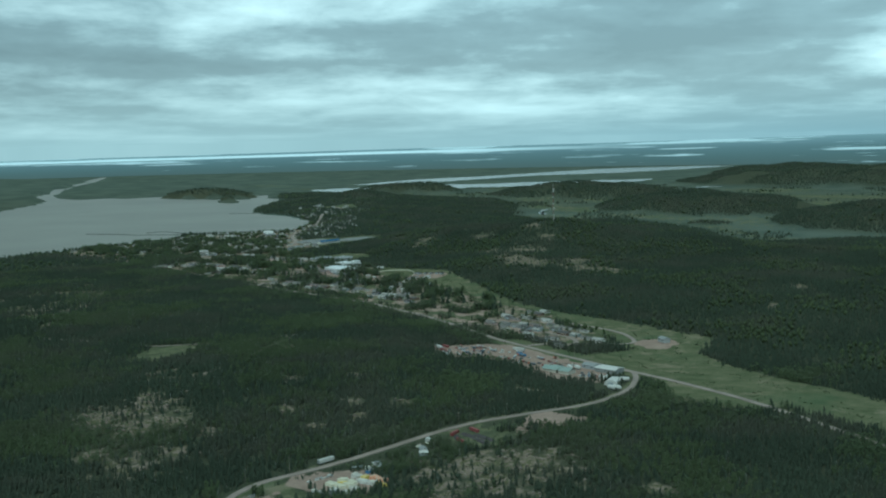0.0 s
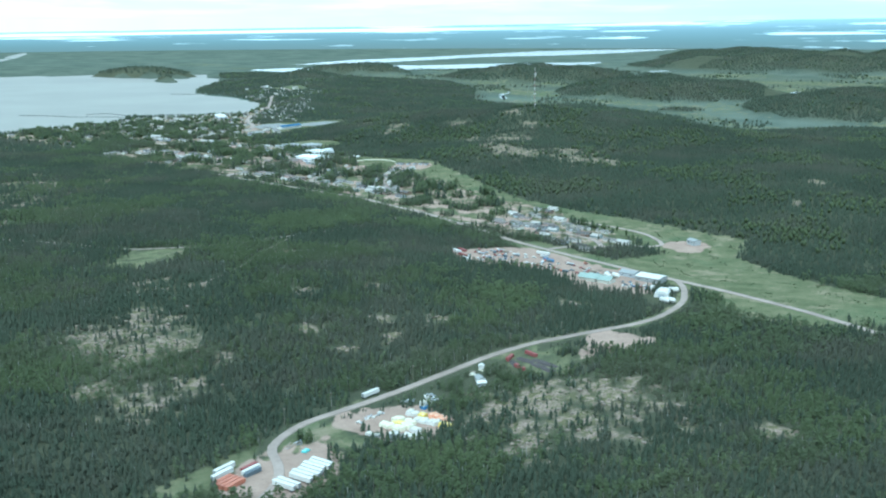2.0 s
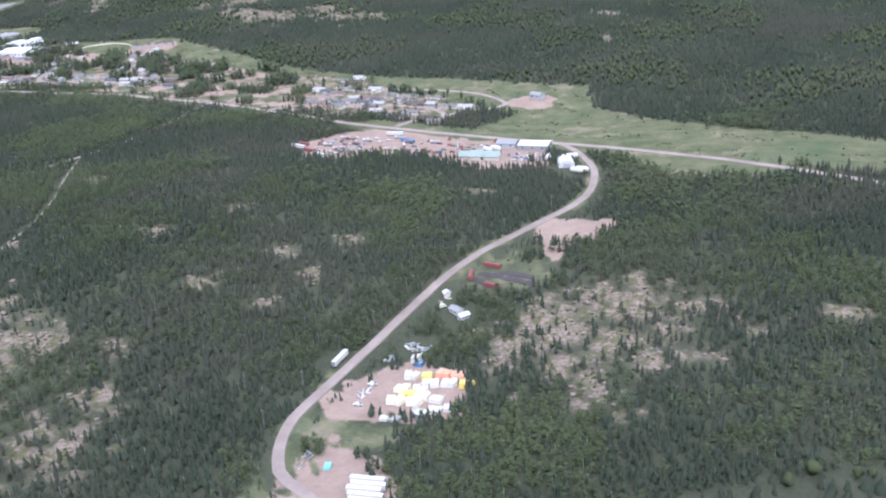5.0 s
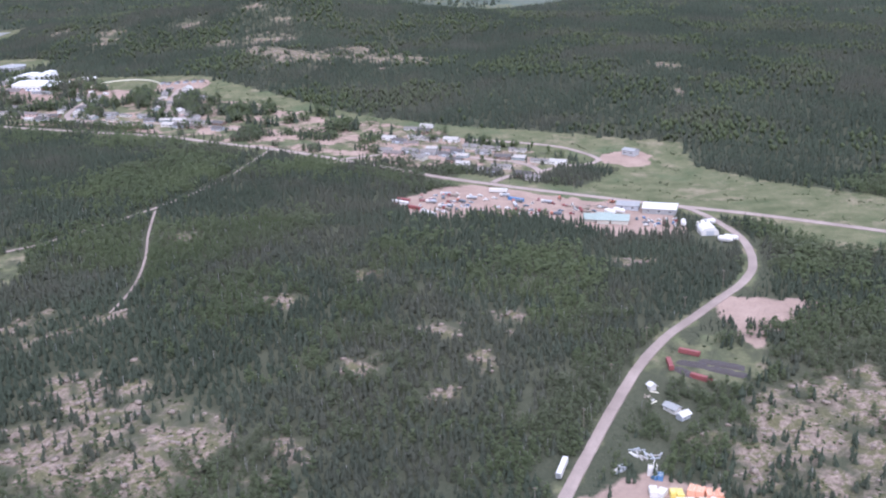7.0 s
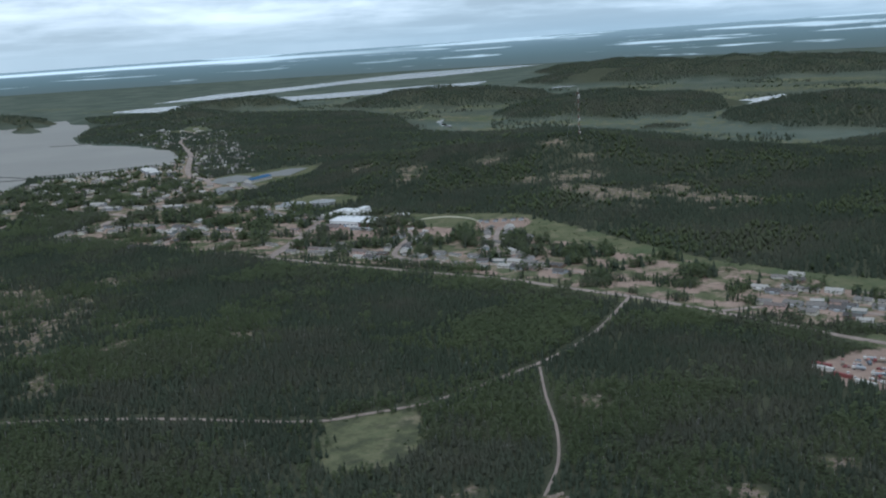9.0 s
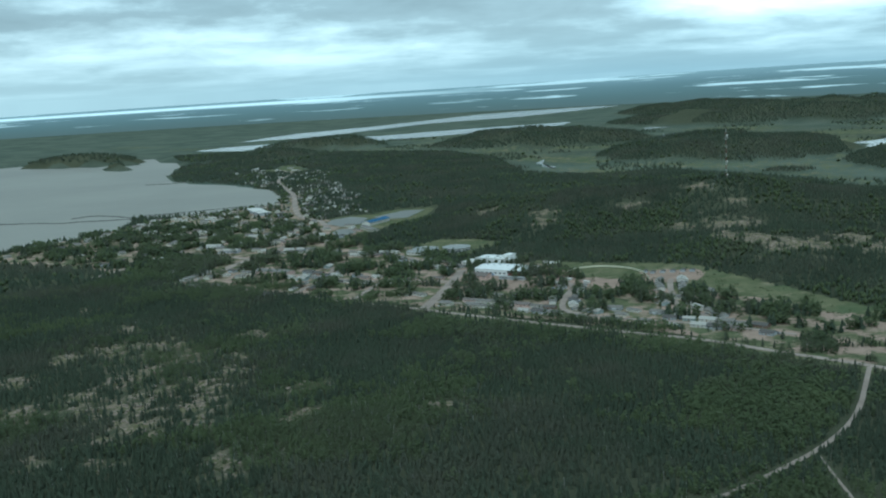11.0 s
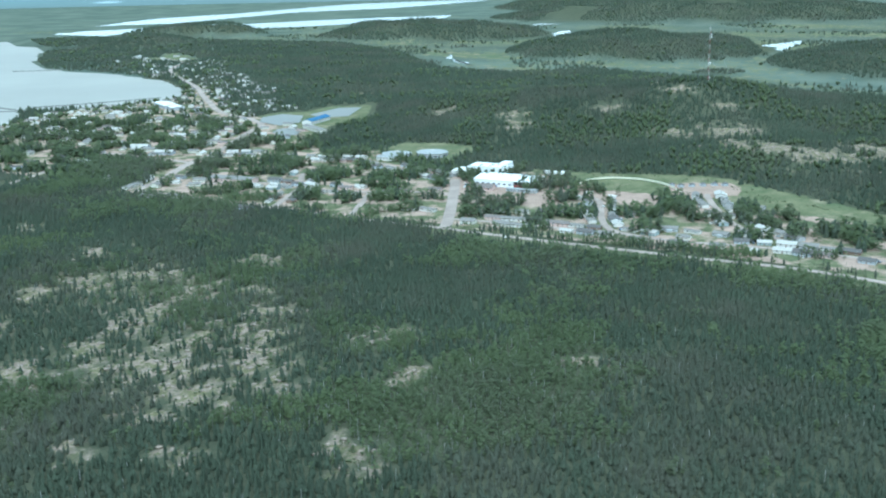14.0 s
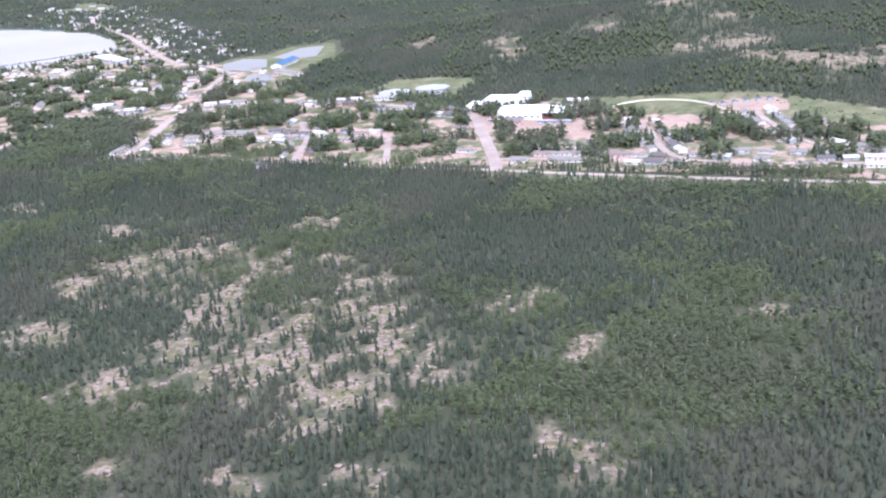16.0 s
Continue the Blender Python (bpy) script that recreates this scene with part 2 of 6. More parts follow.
# ---- the land ----
WATER = -11.0
BUMPS = [
    (222, 300, -5.5, 45), (467, 335, -5, 70), (600, 1050, -4.5, 220), (300, 640, 6, 60), (300, 460, 5, 80),
    (655, 640, 10, 60), (720, 835, 7, 60), (800, 726, 19, 60), (808, 724, 9, 35), (800, 830, 12, 50), (862, 622, 13, 52), (900, 470, 5, 90), (690, 400, 6, 80), (800, 930, 9, 60),
]
# Wooded hills that stand out of the delta: centre, half length, half width, turn in degrees, height.
HILLS = [
    (1560, 1880, 75, 135, 40, 22), (1690, 1450, 170, 205, 30, 24), (1465, 1000, 165, 185, 25, 26), (2450, 1150, 260, 520, 22, 36),
    (1390, 640, 190, 170, 28, 24), (1185, 2125, 40, 108, 30, 12), (1122, 1935, 14, 13, 0, 5), (1330, 1760, 150, 60, 30, 10),
    (2900, 1650, 300, 260, 30, 26), (1700, 480, 200, 200, 0, 22), (1900, 1700, 90, 60, 40, 10), (1222, 826, 16, 30, 35, 2),
]
LAKE = [
    (380, 1176), (526, 1217), (586, 1222), (627, 1232), (656, 1258), (683, 1290), (689, 1264), (721, 1247), (783, 1220), (817, 1227),
    (870, 1275), (925, 1343), (947, 1408), (972, 1495), (968, 1544), (985, 1609), (1046, 1696), (1180, 1830), (1290, 2000), (1330, 2100),
    (1270, 2230), (1143, 2287), (983, 2392), (996, 2508), (1085, 2711), (1325, 3132), (1690, 3800), (1783, 4009), (1579, 3681),
    (1192, 3019), (956, 2581), (897, 2373), (821, 2236), (713, 2092), (395, 1958), (100, 1900), (100, 1150),
]
STRIP = [
    (593, 764), (590, 663), (562, 594), (522, 512), (513, 463), (517, 399), (518, 345), (483, 334), (464, 300), (448, 257), (441, 225), (430, 190), (415, 150), (372, 150), (386, 182), (394, 213), (398, 244),
    (405, 272), (419, 305), (425, 332), (422, 374), (462, 362), (481, 401), (495, 459), (499, 511), (530, 581), (550, 655), (570, 722),
]
CLEARING = [(262, 537), (281, 517), (264, 501), (255, 497), (243, 498), (233, 513)]
FIELD = [(626, 880), (643, 875), (644, 844), (642, 824), (631, 818), (603, 822), (606, 870)]
YARD = [
    (375, 427), (395, 422), (412, 413), (413, 390), (410, 363), (412, 347), (405, 329), (381, 318), (367, 339), (380, 369),
    (371, 396), (362, 401), (362, 416),
]
LOWER_YARD = [(212, 309), (220, 305), (226, 298), (224, 287), (218, 280), (208, 279), (200, 284), (198, 294), (195, 303), (197, 310), (206, 311)]
DEPOT = [(142, 285), (147, 292), (158, 296), (169, 301), (176, 297), (185, 298), (183, 287), (172, 276), (160, 270), (149, 270)]
BERM = [(128, 296), (145, 300), (160, 304), (168, 306), (158, 296), (146, 292), (140, 286), (130, 288)]
YARD_EDGE = [(168, 302), (190, 312), (196, 306), (197, 284), (188, 288), (176, 292)]
LOT_EDGE = [(290, 286), (299, 291), (300, 287), (292, 283)]
BALL = [(540, 716), (556, 724), (573, 723), (581, 712), (580, 698), (572, 676), (557, 664), (543, 667), (537, 690)]
INFIELD = [(538, 708), (549, 713), (555, 700), (551, 670), (541, 672), (536, 690)]
BLUE_LOT = [(474, 372), (488, 374), (500, 366), (498, 356), (485, 351), (474, 355)]
FAR_FIELD = [(1052, 1440), (1078, 1432), (1122, 1490), (1160, 1546), (1140, 1560), (1100, 1528), (1056, 1530)]
VERGE = [(396, 245), (424, 300), (430, 340), (430, 420), (410, 425), (408, 340), (404, 300), (385, 245)]
SHOULDER = [(414, 300), (392, 289), (374, 270), (379, 255), (379, 237), (392, 236), (398, 244), (405, 271)]
LOOP_GREEN = [(438, 390), (470, 384), (480, 400), (482, 440), (505, 462), (500, 480), (470, 480), (440, 462)]
BANKS = [(636, 958), (628, 974), (668, 1010), (690, 1046), (732, 1048), (748, 1030), (786, 1030), (800, 1004), (738, 968), (690, 968), (660, 955)]
PIT = [(310, 298), (318, 299), (323, 290), (326, 274), (304, 281), (302, 291)]
LOT = [(262, 307), (280, 306), (297, 297), (300, 287), (286, 279), (271, 283), (267, 292), (266, 300)]
SCHOOL_YARD = [(554, 792), (572, 748), (567, 716), (541, 704), (515, 728), (525, 778)]
EAST_DIRT = [(569, 679), (578, 667), (581, 652), (572, 641), (559, 644), (550, 663)]
TOWN = [
    (452, 960), (460, 760), (458, 600), (440, 500), (430, 440), (470, 400), (500, 460), (540, 600), (550, 700), (590, 760), (560, 800), (620, 880),
    (600, 910), (660, 960), (690, 1010), (740, 1120), (830, 1180), (900, 1280), (860, 1270), (815, 1222), (720, 1244), (640, 1232), (530, 1214), (450, 1180), (470, 1020),
]
TOWN_WOODS = [(440, 1012), (472, 1022), (499, 1024), (521, 1024), (536, 1000), (522, 972), (482, 948), (462, 944), (440, 960)]
ROADS = {
    "gravel_road": (1.35, [(143, 272), (156, 280), (164, 290), (171, 302), (188, 311), (208, 313), (239, 313), (262, 312), (273, 311), (289, 308), (304, 303), (320, 298), (334, 294), (352, 293), (377, 299), (394, 308), (407, 317), (415, 325)]),
    "highway": (1.6, [(360, 150), (395, 240), (405, 271), (413, 303), (416, 331), (418, 366), (418, 400), (420, 430), (431, 476), (441, 515), (447, 555), (453, 590), (452, 628), (452, 668), (453, 712), (455, 747), (455, 784), (458, 830), (460, 880), (464, 934)]),
    "main_street": (2.5, [(464, 934), (493, 944), (535, 964), (580, 979), (646, 1007), (675, 1019), (711, 1069), (736, 1113), (800, 1183), (878, 1264), (930, 1330), (985, 1400), (1050, 1440), (1090, 1510)]),
    "shore_street": (1.7, [(542, 967), (545, 997), (547, 1040), (528, 1039), (489, 1027), (440, 1010)]),
    "long_street": (1.7, [(490, 920), (509, 881), (505, 845), (508, 820), (519, 793), (521, 772)]),
    "short_street": (1.6, [(540, 880), (532, 876), (504, 857), (462, 840)]),
    "side_street": (1.5, [(511, 816), (460, 794)]),
    "school_road": (2.6, [(556, 791), (519, 772), (474, 750), (454, 741)]),
    "bend_street": (1.6, [(541, 711), (531, 699), (502, 687), (482, 675), (476, 660)]),
    "row_street": (1.4, [(472, 750), (476, 719), (476, 696), (476, 665), (475, 641), (480, 600), (478, 560)]),
    "east_street": (1.5, [(559, 655), (549, 651), (527, 639), (508, 626), (490, 600)]),
    "upper_street": (1.5, [(571, 975), (581, 950), (581, 910), (587, 870), (573, 836), (556, 795)]),
    "loop_street": (1.4, [(434, 478), (458, 455), (458, 430), (459, 405), (447, 392), (436, 401), (421, 404)]),
    "ring_street": (1.3, [(447, 393), (463, 385), (468, 378), (478, 374), (487, 383), (493, 397), (493, 417), (489, 440)]),
}
TRACKS = {
    "forest_track": (0.42, [(332, 503), (307, 487), (284, 471), (264, 460), (246, 454)]),
    "forest_road": (0.85, [(200, 660), (218, 631), (235, 599), (245, 577), (255, 551), (262, 537), (271, 529), (282, 520), (294, 514), (320, 508), (345, 505), (380, 507), (440, 520)]),
}


def inside(poly, x, y):
    hit = np.zeros(x.shape, bool)
    for (x0, y0), (x1, y1) in zip(poly, poly[1:] + poly[:1]):
        if y0 != y1:
            hit ^= ((y0 > y) != (y1 > y)) & (x < (x1 - x0) * (y - y0) / (y1 - y0) + x0)
    return hit


def off(line, x, y, closed=False):
    """The distance of points from a line of straight pieces."""
    best = np.full(x.shape, 1e9)
    for (x0, y0), (x1, y1) in zip(line, line[1:] + (line[:1] if closed else [])):
        dx, dy = x1 - x0, y1 - y0
        s = np.clip(((x - x0) * dx + (y - y0) * dy) / max(dx * dx + dy * dy, 1e-9), 0, 1)
        best = np.minimum(best, np.hypot(x - x0 - s * dx, y - y0 - s * dy))
    return best


def waves(x, y, size, seed):
    """Smooth noise from 0 to 1, made of crossed waves."""
    rng = np.random.RandomState(seed)
    total = 0.0
    for n in range(7):
        a, p, f = rng.uniform(0, 6.283), rng.uniform(0, 6.283), rng.uniform(0.6, 1.9) / size
        total = total + np.sin((x * np.cos(a) + y * np.sin(a)) * f * 6.283 + p + 1.3 * np.sin((y * np.cos(a) - x * np.sin(a)) * f * 3.1 + 2 * p))
    return 0.5 + total / 8.0


def ellipse(x, y, cx, cy, rx, ry, turn):
    c, s = math.cos(radians(turn)), math.sin(radians(turn))
    return ((x - cx) * c + (y - cy) * s) ** 2 / rx**2 + ((y - cy) * c - (x - cx) * s) ** 2 / ry**2


# Bare rock among the trees: centre and reach of each outcrop.
WEST_ROCKS = [
    (269, 733, 16), (288, 709, 8), (298, 722, 9), (255, 705, 10), (245, 706, 8), (264, 738, 10), (344, 807, 10), (378, 781, 8), (290, 736, 9), (272, 764, 9),
    (248, 763, 9), (268, 806, 11), (326, 818, 12), (307, 823, 10), (340, 776, 9), (342, 754, 8), (322, 734, 9), (285, 657, 6), (317, 621, 7), (315, 684, 8),
    (240, 646, 6), (246, 654, 5), (215, 736, 6), (218, 710, 5), (268, 686, 8), (310, 772, 8), (293, 767, 9), (304, 715, 8), (376, 914, 8), (357, 851, 10),
    (279, 704, 8), (226, 683, 5), (329, 774, 10), (304, 729, 9),
]
EAST_ROCKS = [
    (251, 266, 9), (272, 255, 8), (248, 253, 9), (233, 257, 9), (221, 252, 9), (238, 244, 8), (257, 243, 8), (270, 238, 7), (243, 236, 7),
    (199, 417, 11), (206, 431, 10), (184, 424, 12), (184, 396, 11), (197, 393, 9), (211, 419, 5), (309, 473, 5), (270, 413, 5), (296, 401, 5), (285, 350, 5),
    (273, 365, 5), (243, 376, 5), (239, 350, 5), (340, 329, 5), (257, 273, 11), (243, 278, 10), (272, 264, 11), (263, 258, 9), (231, 469, 9), (235, 459, 5),
    (244, 450, 5), (202, 372, 5), (247, 255, 5), (235, 262, 5), (230, 279, 5), (178, 416, 10), (179, 395, 10), (162, 356, 14), (180, 359, 9), (156, 372, 10),
    (261, 347, 5), (261, 226, 5), (275, 205, 5),
]
RIDGE_ROCKS = [
    (855, 987, 13), (866, 936, 11), (732, 896, 9), (720, 834, 10), (742, 773, 9), (777, 738, 10), (759, 698, 9), (698, 713, 12), (709, 686, 20), (665, 664, 17),
    (656, 640, 19), (646, 618, 20), (694, 600, 18), (668, 576, 20), (678, 556, 15), (867, 1056, 10), (679, 384, 10), (611, 366, 7), (694, 820, 11), (813, 761, 13),
]
# Open woodland on thin soil: centre and reach.
THIN_WOODS = [(283, 738, 46), (318, 800, 40), (190, 405, 28), (248, 256, 30)]


def rocky(x, y):
    total = np.zeros(x.shape)
    for cx, cy, reach in WEST_ROCKS + EAST_ROCKS + RIDGE_ROCKS:
        total = np.maximum(total, np.exp(-((x - cx) ** 2 + (y - cy) ** 2) / (1.5 * reach * reach)))
    broken = 0.5 * waves(x, y, 17, 41) + 0.3 * waves(x, y, 7, 42) + 0.2 * waves(x, y, 45, 43)
    return np.clip(total * 1.0 + (broken - 0.6) * 2.0, 0, 1) * (total > 0.08)


def thin_woods(x, y):
    thin = np.zeros(x.shape)
    for cx, cy, reach in THIN_WOODS:
        thin = np.maximum(thin, np.exp(-((x - cx) ** 2 + (y - cy) ** 2) / (reach * reach)))
    return thin


def firm(y):
    """How far firm ground reaches before the marsh begins."""
    return np.interp(y, [300, 500, 563, 604, 640, 700, 780, 850, 960, 1040, 1136, 1313, 1491, 1990], [1190, 1180, 1160, 1070, 1040, 1090, 1145, 1180, 1215, 1150, 1170, 1365, 1485, 1460])


def height(x, y):
    x, y = np.asarray(x, float), np.asarray(y, float)
    h = np.full(x.shape, -4.0)
    for bx, by, a, r in BUMPS:
        h = h + a * np.exp(-((x - bx) ** 2 + (y - by) ** 2) / (2 * r * r))
    away = x * 0.74 + y * 0.67
    w = 1 / (1 + np.exp(np.clip((x - firm(y) + 70) / 35, -50, 50)))
    h = h * w + WATER * (1 - w)
    bank = np.where(inside(BANKS, x, y), 1.0, np.clip(1 - off(BANKS, x, y, True) / 30, 0, 1))
    h = h * (1 - bank) - 5.5 * bank
    for cx, cy, rx, ry, turn, up in HILLS:
        e = ellipse(x, y, cx, cy, rx, ry, turn)
        h = h + up * np.clip(1 - e, 0, 1) ** 0.8 * (0.75 + 0.5 * waves(x, y, 160, 5))
    near = (x > 50) & (x < 1100) & (y > 50) & (y < 1400)
    h = h + np.where(near, 2.2 * rocky(x, y) * (0.6 * waves(x, y, 14, 3) + 0.4 * waves(x, y, 6, 8) - 0.2), 0)
    shore = off(LAKE, x, y, True)
    wet = inside(LAKE, x, y)
    islands = np.minimum(ellipse(x, y, 1185, 2125, 40, 108, 30), ellipse(x, y, 1122, 1935, 14, 13, 0)) < 1
    h = np.where(wet & ~islands, np.minimum(h, WATER - 0.2 - 0.02 * np.minimum(shore, 60)), h)
    bank = np.clip(shore / 70, 0, 1)
    return np.where(~wet & (shore < 70) & (away < 2100), np.maximum(WATER + 0.5, WATER + 0.5 + (h - WATER - 0.5) * bank), h)


def ticks(lo, hi, step, reach, far):
    """Positions along an axis: even in the middle, wider and wider outside it."""
    mid = list(np.arange(lo, hi + 0.1, step))
    up, down, s = [], [], step
    at = mid[-1]
    while at < reach:
        s = min(s * 1.07, far)
        at += s
        up.append(at)
    at, s = mid[0], step
    while at > -reach:
        s = min(s * 1.15, 150)
        at -= s
        down.append(at)
    return np.array(down[::-1] + mid + up)


def sheet(name, x, y, z, faces, material):
    me = bpy.data.meshes.new(name)
    co = np.stack([x, y, z], 1).astype(np.float32)
    faces = np.asarray(faces, np.int32)
    me.vertices.add(len(co))
    me.vertices.foreach_set("co", co.ravel())
    me.loops.add(faces.size)
    me.loops.foreach_set("vertex_index", faces.ravel())
    me.polygons.add(len(faces))
    k = faces.shape[1]
    me.polygons.foreach_set("loop_start", np.arange(0, faces.size, k, dtype=np.int32))
    me.update(calc_edges=True)
    me.materials.append(material)
    return me


def make_ground_sheet():
    gx, gy = ticks(130, 780, 3.4, 4300, 60), ticks(190, 1260, 3.4, 4300, 60)
    x, y = np.meshgrid(gx, gy)
    z = height(x, y)
    n, m = len(gy), len(gx)
    i = np.arange(n * m).reshape(n, m)
    quads = np.stack([i[:-1, :-1], i[:-1, 1:], i[1:, 1:], i[1:, :-1]], -1).reshape(-1, 4)
    r = np.hypot(x - 35, y - 300).ravel()
    quads = quads[(r[quads] < 4290).all(1)]
    x, y, z = x.ravel(), y.ravel(), z.ravel()
    me = sheet("ground", x, y, z, quads, GROUND)
    me.polygons.foreach_set("use_smooth", np.ones(len(quads), bool))
    dirt, grass, rock = np.zeros(x.shape), np.zeros(x.shape), rocky(x, y)
    rock = np.maximum(rock, thin_woods(x, y) * (0.05 + 0.72 * waves(x, y, 13, 44)))
    warp_x, warp_y = x + 6 * (waves(x, y, 11, 53) - 0.5), y + 6 * (waves(x, y, 11, 54) - 0.5)
    for poly in (INFIELD, LOT_EDGE, YARD, LOWER_YARD, PIT, SCHOOL_YARD, EAST_DIRT, DEPOT, BLUE_LOT):
        dirt = np.maximum(dirt, np.where(inside(poly, warp_x, warp_y), 1.0, np.clip(0.5 - off(poly, x, y, True) / 6, 0, 1)))
    for poly, v in ((STRIP, 0.9), (CLEARING, 0.56), (FIELD, 1.0), (LOT, 0.5), (BANKS, 0.9), (FAR_FIELD, 0.9), (VERGE, 0.85), (SHOULDER, 0.85), (LOOP_GREEN, 0.75), (BERM, 0.8), (YARD_EDGE, 0.7), (BALL, 0.9)):
        grass = np.maximum(grass, np.where(inside(poly, x, y), v, np.clip(0.5 - off(poly, x, y, True) / 8, 0, 1)))
    town = inside(TOWN, x, y) & ~inside(TOWN_WOODS, x, y)
    grass = np.where(town, np.maximum(grass, 0.72), grass)
    dirt = np.where(town, np.maximum(dirt, 0.2 + 0.58 * waves(x, y, 24, 9)), dirt)
    dirt = np.where(inside(LOOP_GREEN, x, y), np.maximum(dirt, 0.18 + 0.5 * waves(x, y, 13, 19)), dirt)
    away = x * 0.74 + y * 0.67
    marsh = np.clip((x - firm(y) + 20) / 40, 0, 1) * (z < WATER + 1.5)
    grass = np.maximum(grass, marsh * np.clip(0.25 + 0.5 * waves(x, y, 260, 4), 0, 1) * np.clip(1.7 - away / 2600, 0, 1))
    for width, line in ROADS.values():
        grass = np.maximum(grass, np.clip(0.9 - (off(line, x, y) - width) / 3.0, 0, 0.62))
    gap = np.interp(y, [q[1] for q in ROADS["highway"][1]], [q[0] for q in ROADS["highway"][1]]) - x
    grass = np.where((gap > 0) & (gap < 10) & (y > 470) & (y < 745), np.maximum(grass, 0.6), grass)
    fen = np.clip((x - firm(y) + 40) / 60, 0, 1)
    fen = np.maximum(fen, (y > 1400) * 1.0) * np.interp(away, [1700, 1950, 2300, 2800], [1.0, 0.45, 0.75, 0.9])
    for cx, cy, rx, ry, turn, up in HILLS:
        e = np.clip((1.05 - ellipse(x, y, cx, cy, rx, ry, turn)) * 6, 0, 1)
        fen, grass = fen * (1 - e), grass * (1 - e)
    colours = np.stack([dirt, grass, rock, fen], 1).astype(np.float32)
    layer = me.color_attributes.new("zone", "FLOAT_COLOR", "POINT")
    layer.data.foreach_set("color", colours.ravel())
    tagged(new("ground", me), "mossy boreal ground with grass, bare soil and pink-grey rock", "ground", kind="structure")


make_ground_sheet()


def make_distance():
    """The plain beyond the delta, which rises to the true horizon, with its woods and long lakes."""
    bm = bmesh.new()
    uv = bm.loops.layers.uv.new("UVMap")
    rows, steps = [], 240
    for n in range(steps + 1):
        az = 360.0 * n / steps
        dip = float(np.interp(az if az < 200 else az - 360, [15, 30, 43, 55, 66, 78], [0.74, 0.6, 0.46, 0.34, 0.16, 0.0]))
        top = 119 - 4700 * math.tan(radians(dip))
        row = []
        for k in range(13):
            s = k / 12
            r = 4080 + 620 * s
            c = bm.verts.new((35 + r * math.sin(radians(az)), 300 + r * math.cos(radians(az)), WATER + 0.4 + top * s * s * (0.35 + 0.65 * s)))
            row.append((c, az / 360, (s * s * (0.35 + 0.65 * s))))
        rows.append(row)
    for a, b in zip(rows, rows[1:]):
        for k in range(12):
            four = (a[k], b[k], b[k + 1], a[k + 1])
            f = bm.faces.new([v for v, _, _ in four])
            f.smooth = True
            for loop, (_, u, v) in zip(f.loops, four):
                loop[uv].uv = (u, v)
    bmesh.ops.recalc_face_normals(bm, faces=bm.faces)
    me = bpy.data.meshes.new("backdrop")
    bm.to_mesh(me)
    bm.free()
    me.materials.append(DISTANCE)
    tagged(new("backdrop", me), "far plain with painted blue haze and long pale lakes at the horizon", "horizon", kind="structure")


make_distance()


def make_island(name, cx, cy, reach, label):
    """A wooded island as a round sheet of its own, finer than the plain about it."""
    n, rings = 40, 12
    a, r = np.meshgrid(np.arange(n) * 6.2832 / n, np.linspace(0.02, 1.1, rings) * reach)
    x, y = cx + r * np.cos(a), cy + r * np.sin(a)
    i = np.arange(n * rings).reshape(rings, n)
    nxt = np.roll(i, -1, 1)
    quads = np.stack([i[:-1], i[1:], nxt[1:], nxt[:-1]], -1).reshape(-1, 4)
    me = sheet(name, x.ravel(), y.ravel(), height(x, y).ravel() + 0.05, quads, GROUND)
    me.polygons.foreach_set("use_smooth", np.ones(len(quads), bool))
    layer = me.color_attributes.new("zone", "FLOAT_COLOR", "POINT")
    layer.data.foreach_set("color", np.tile(np.array([0, 0, 0, 0], np.float32), x.size))
    tagged(new(name, me), label, "island", kind="structure")


make_island("islet", 1122, 1935, 16, "small wooded islet in the lake")
make_island("island", 1185, 2125, 115, "long low wooded island by the far shore")


def rounded(line, step=4.0):
    """The line of a road through its bends, as a smooth curve at even steps."""
    p = [Vector((*q, 0)) for q in line]
    p = [p[0] * 2 - p[1]] + p + [p[-1] * 2 - p[-2]]
    out = []
    for a, b, c, d in zip(p, p[1:], p[2:], p[3:]):
        n = max(2, int((c - b).length / step))
        for k in range(n):
            s = k / n
            out.append(0.5 * (2 * b + (c - a) * s + (2 * a - 5 * b + 4 * c - d) * s * s + (3 * b - a - 3 * c + d) * s**3))
    return out + [p[-2]]


def make_road(name, half, line, label, lift=0.12):
    bm = bmesh.new()
    pts = rounded(line)
    rng = random.Random(name)
    grid = []
    for n, p in enumerate(pts):
        along = (pts[min(n + 1, len(pts) - 1)] - pts[max(n - 1, 0)]).normalized()
        side = Vector((-along.y, along.x, 0))
        grid.append([p + side * half * (k + (rng.uniform(-0.07, 0.07) if abs(k) >= 1 else 0)) for k in (-1.12, -1.0, -0.4, 0.4, 1.0, 1.12)])
    level = height(np.array([[q.x for q in row] for row in grid]), np.array([[q.y for q in row] for row in grid])).max(1) + lift
    rows = [[bm.verts.new((q.x, q.y, z + dz)) for q, dz in zip(row, (-0.6, 0.0, 0.06, 0.06, 0.0, -0.6))] for row, z in zip(grid, level)]
    for a, b in zip(rows, rows[1:]):
        for n in range(5):
            bm.faces.new((a[n], a[n + 1], b[n + 1], b[n]))
    bmesh.ops.recalc_face_normals(bm, faces=bm.faces)
    me = bpy.data.meshes.new(name)
    bm.to_mesh(me)
    bm.free()
    me.materials.append(GRAVEL)
    return tagged(new(name, me), label, "road", kind="structure")


for road_name, (road_half, road_line) in ROADS.items():
    make_road(road_name, road_half, road_line, "pale pinkish gravel road with grassy verges")
for road_name, (road_half, road_line) in TRACKS.items():
    make_road(road_name, road_half, road_line, "narrow sandy track through the woods", 0.08)


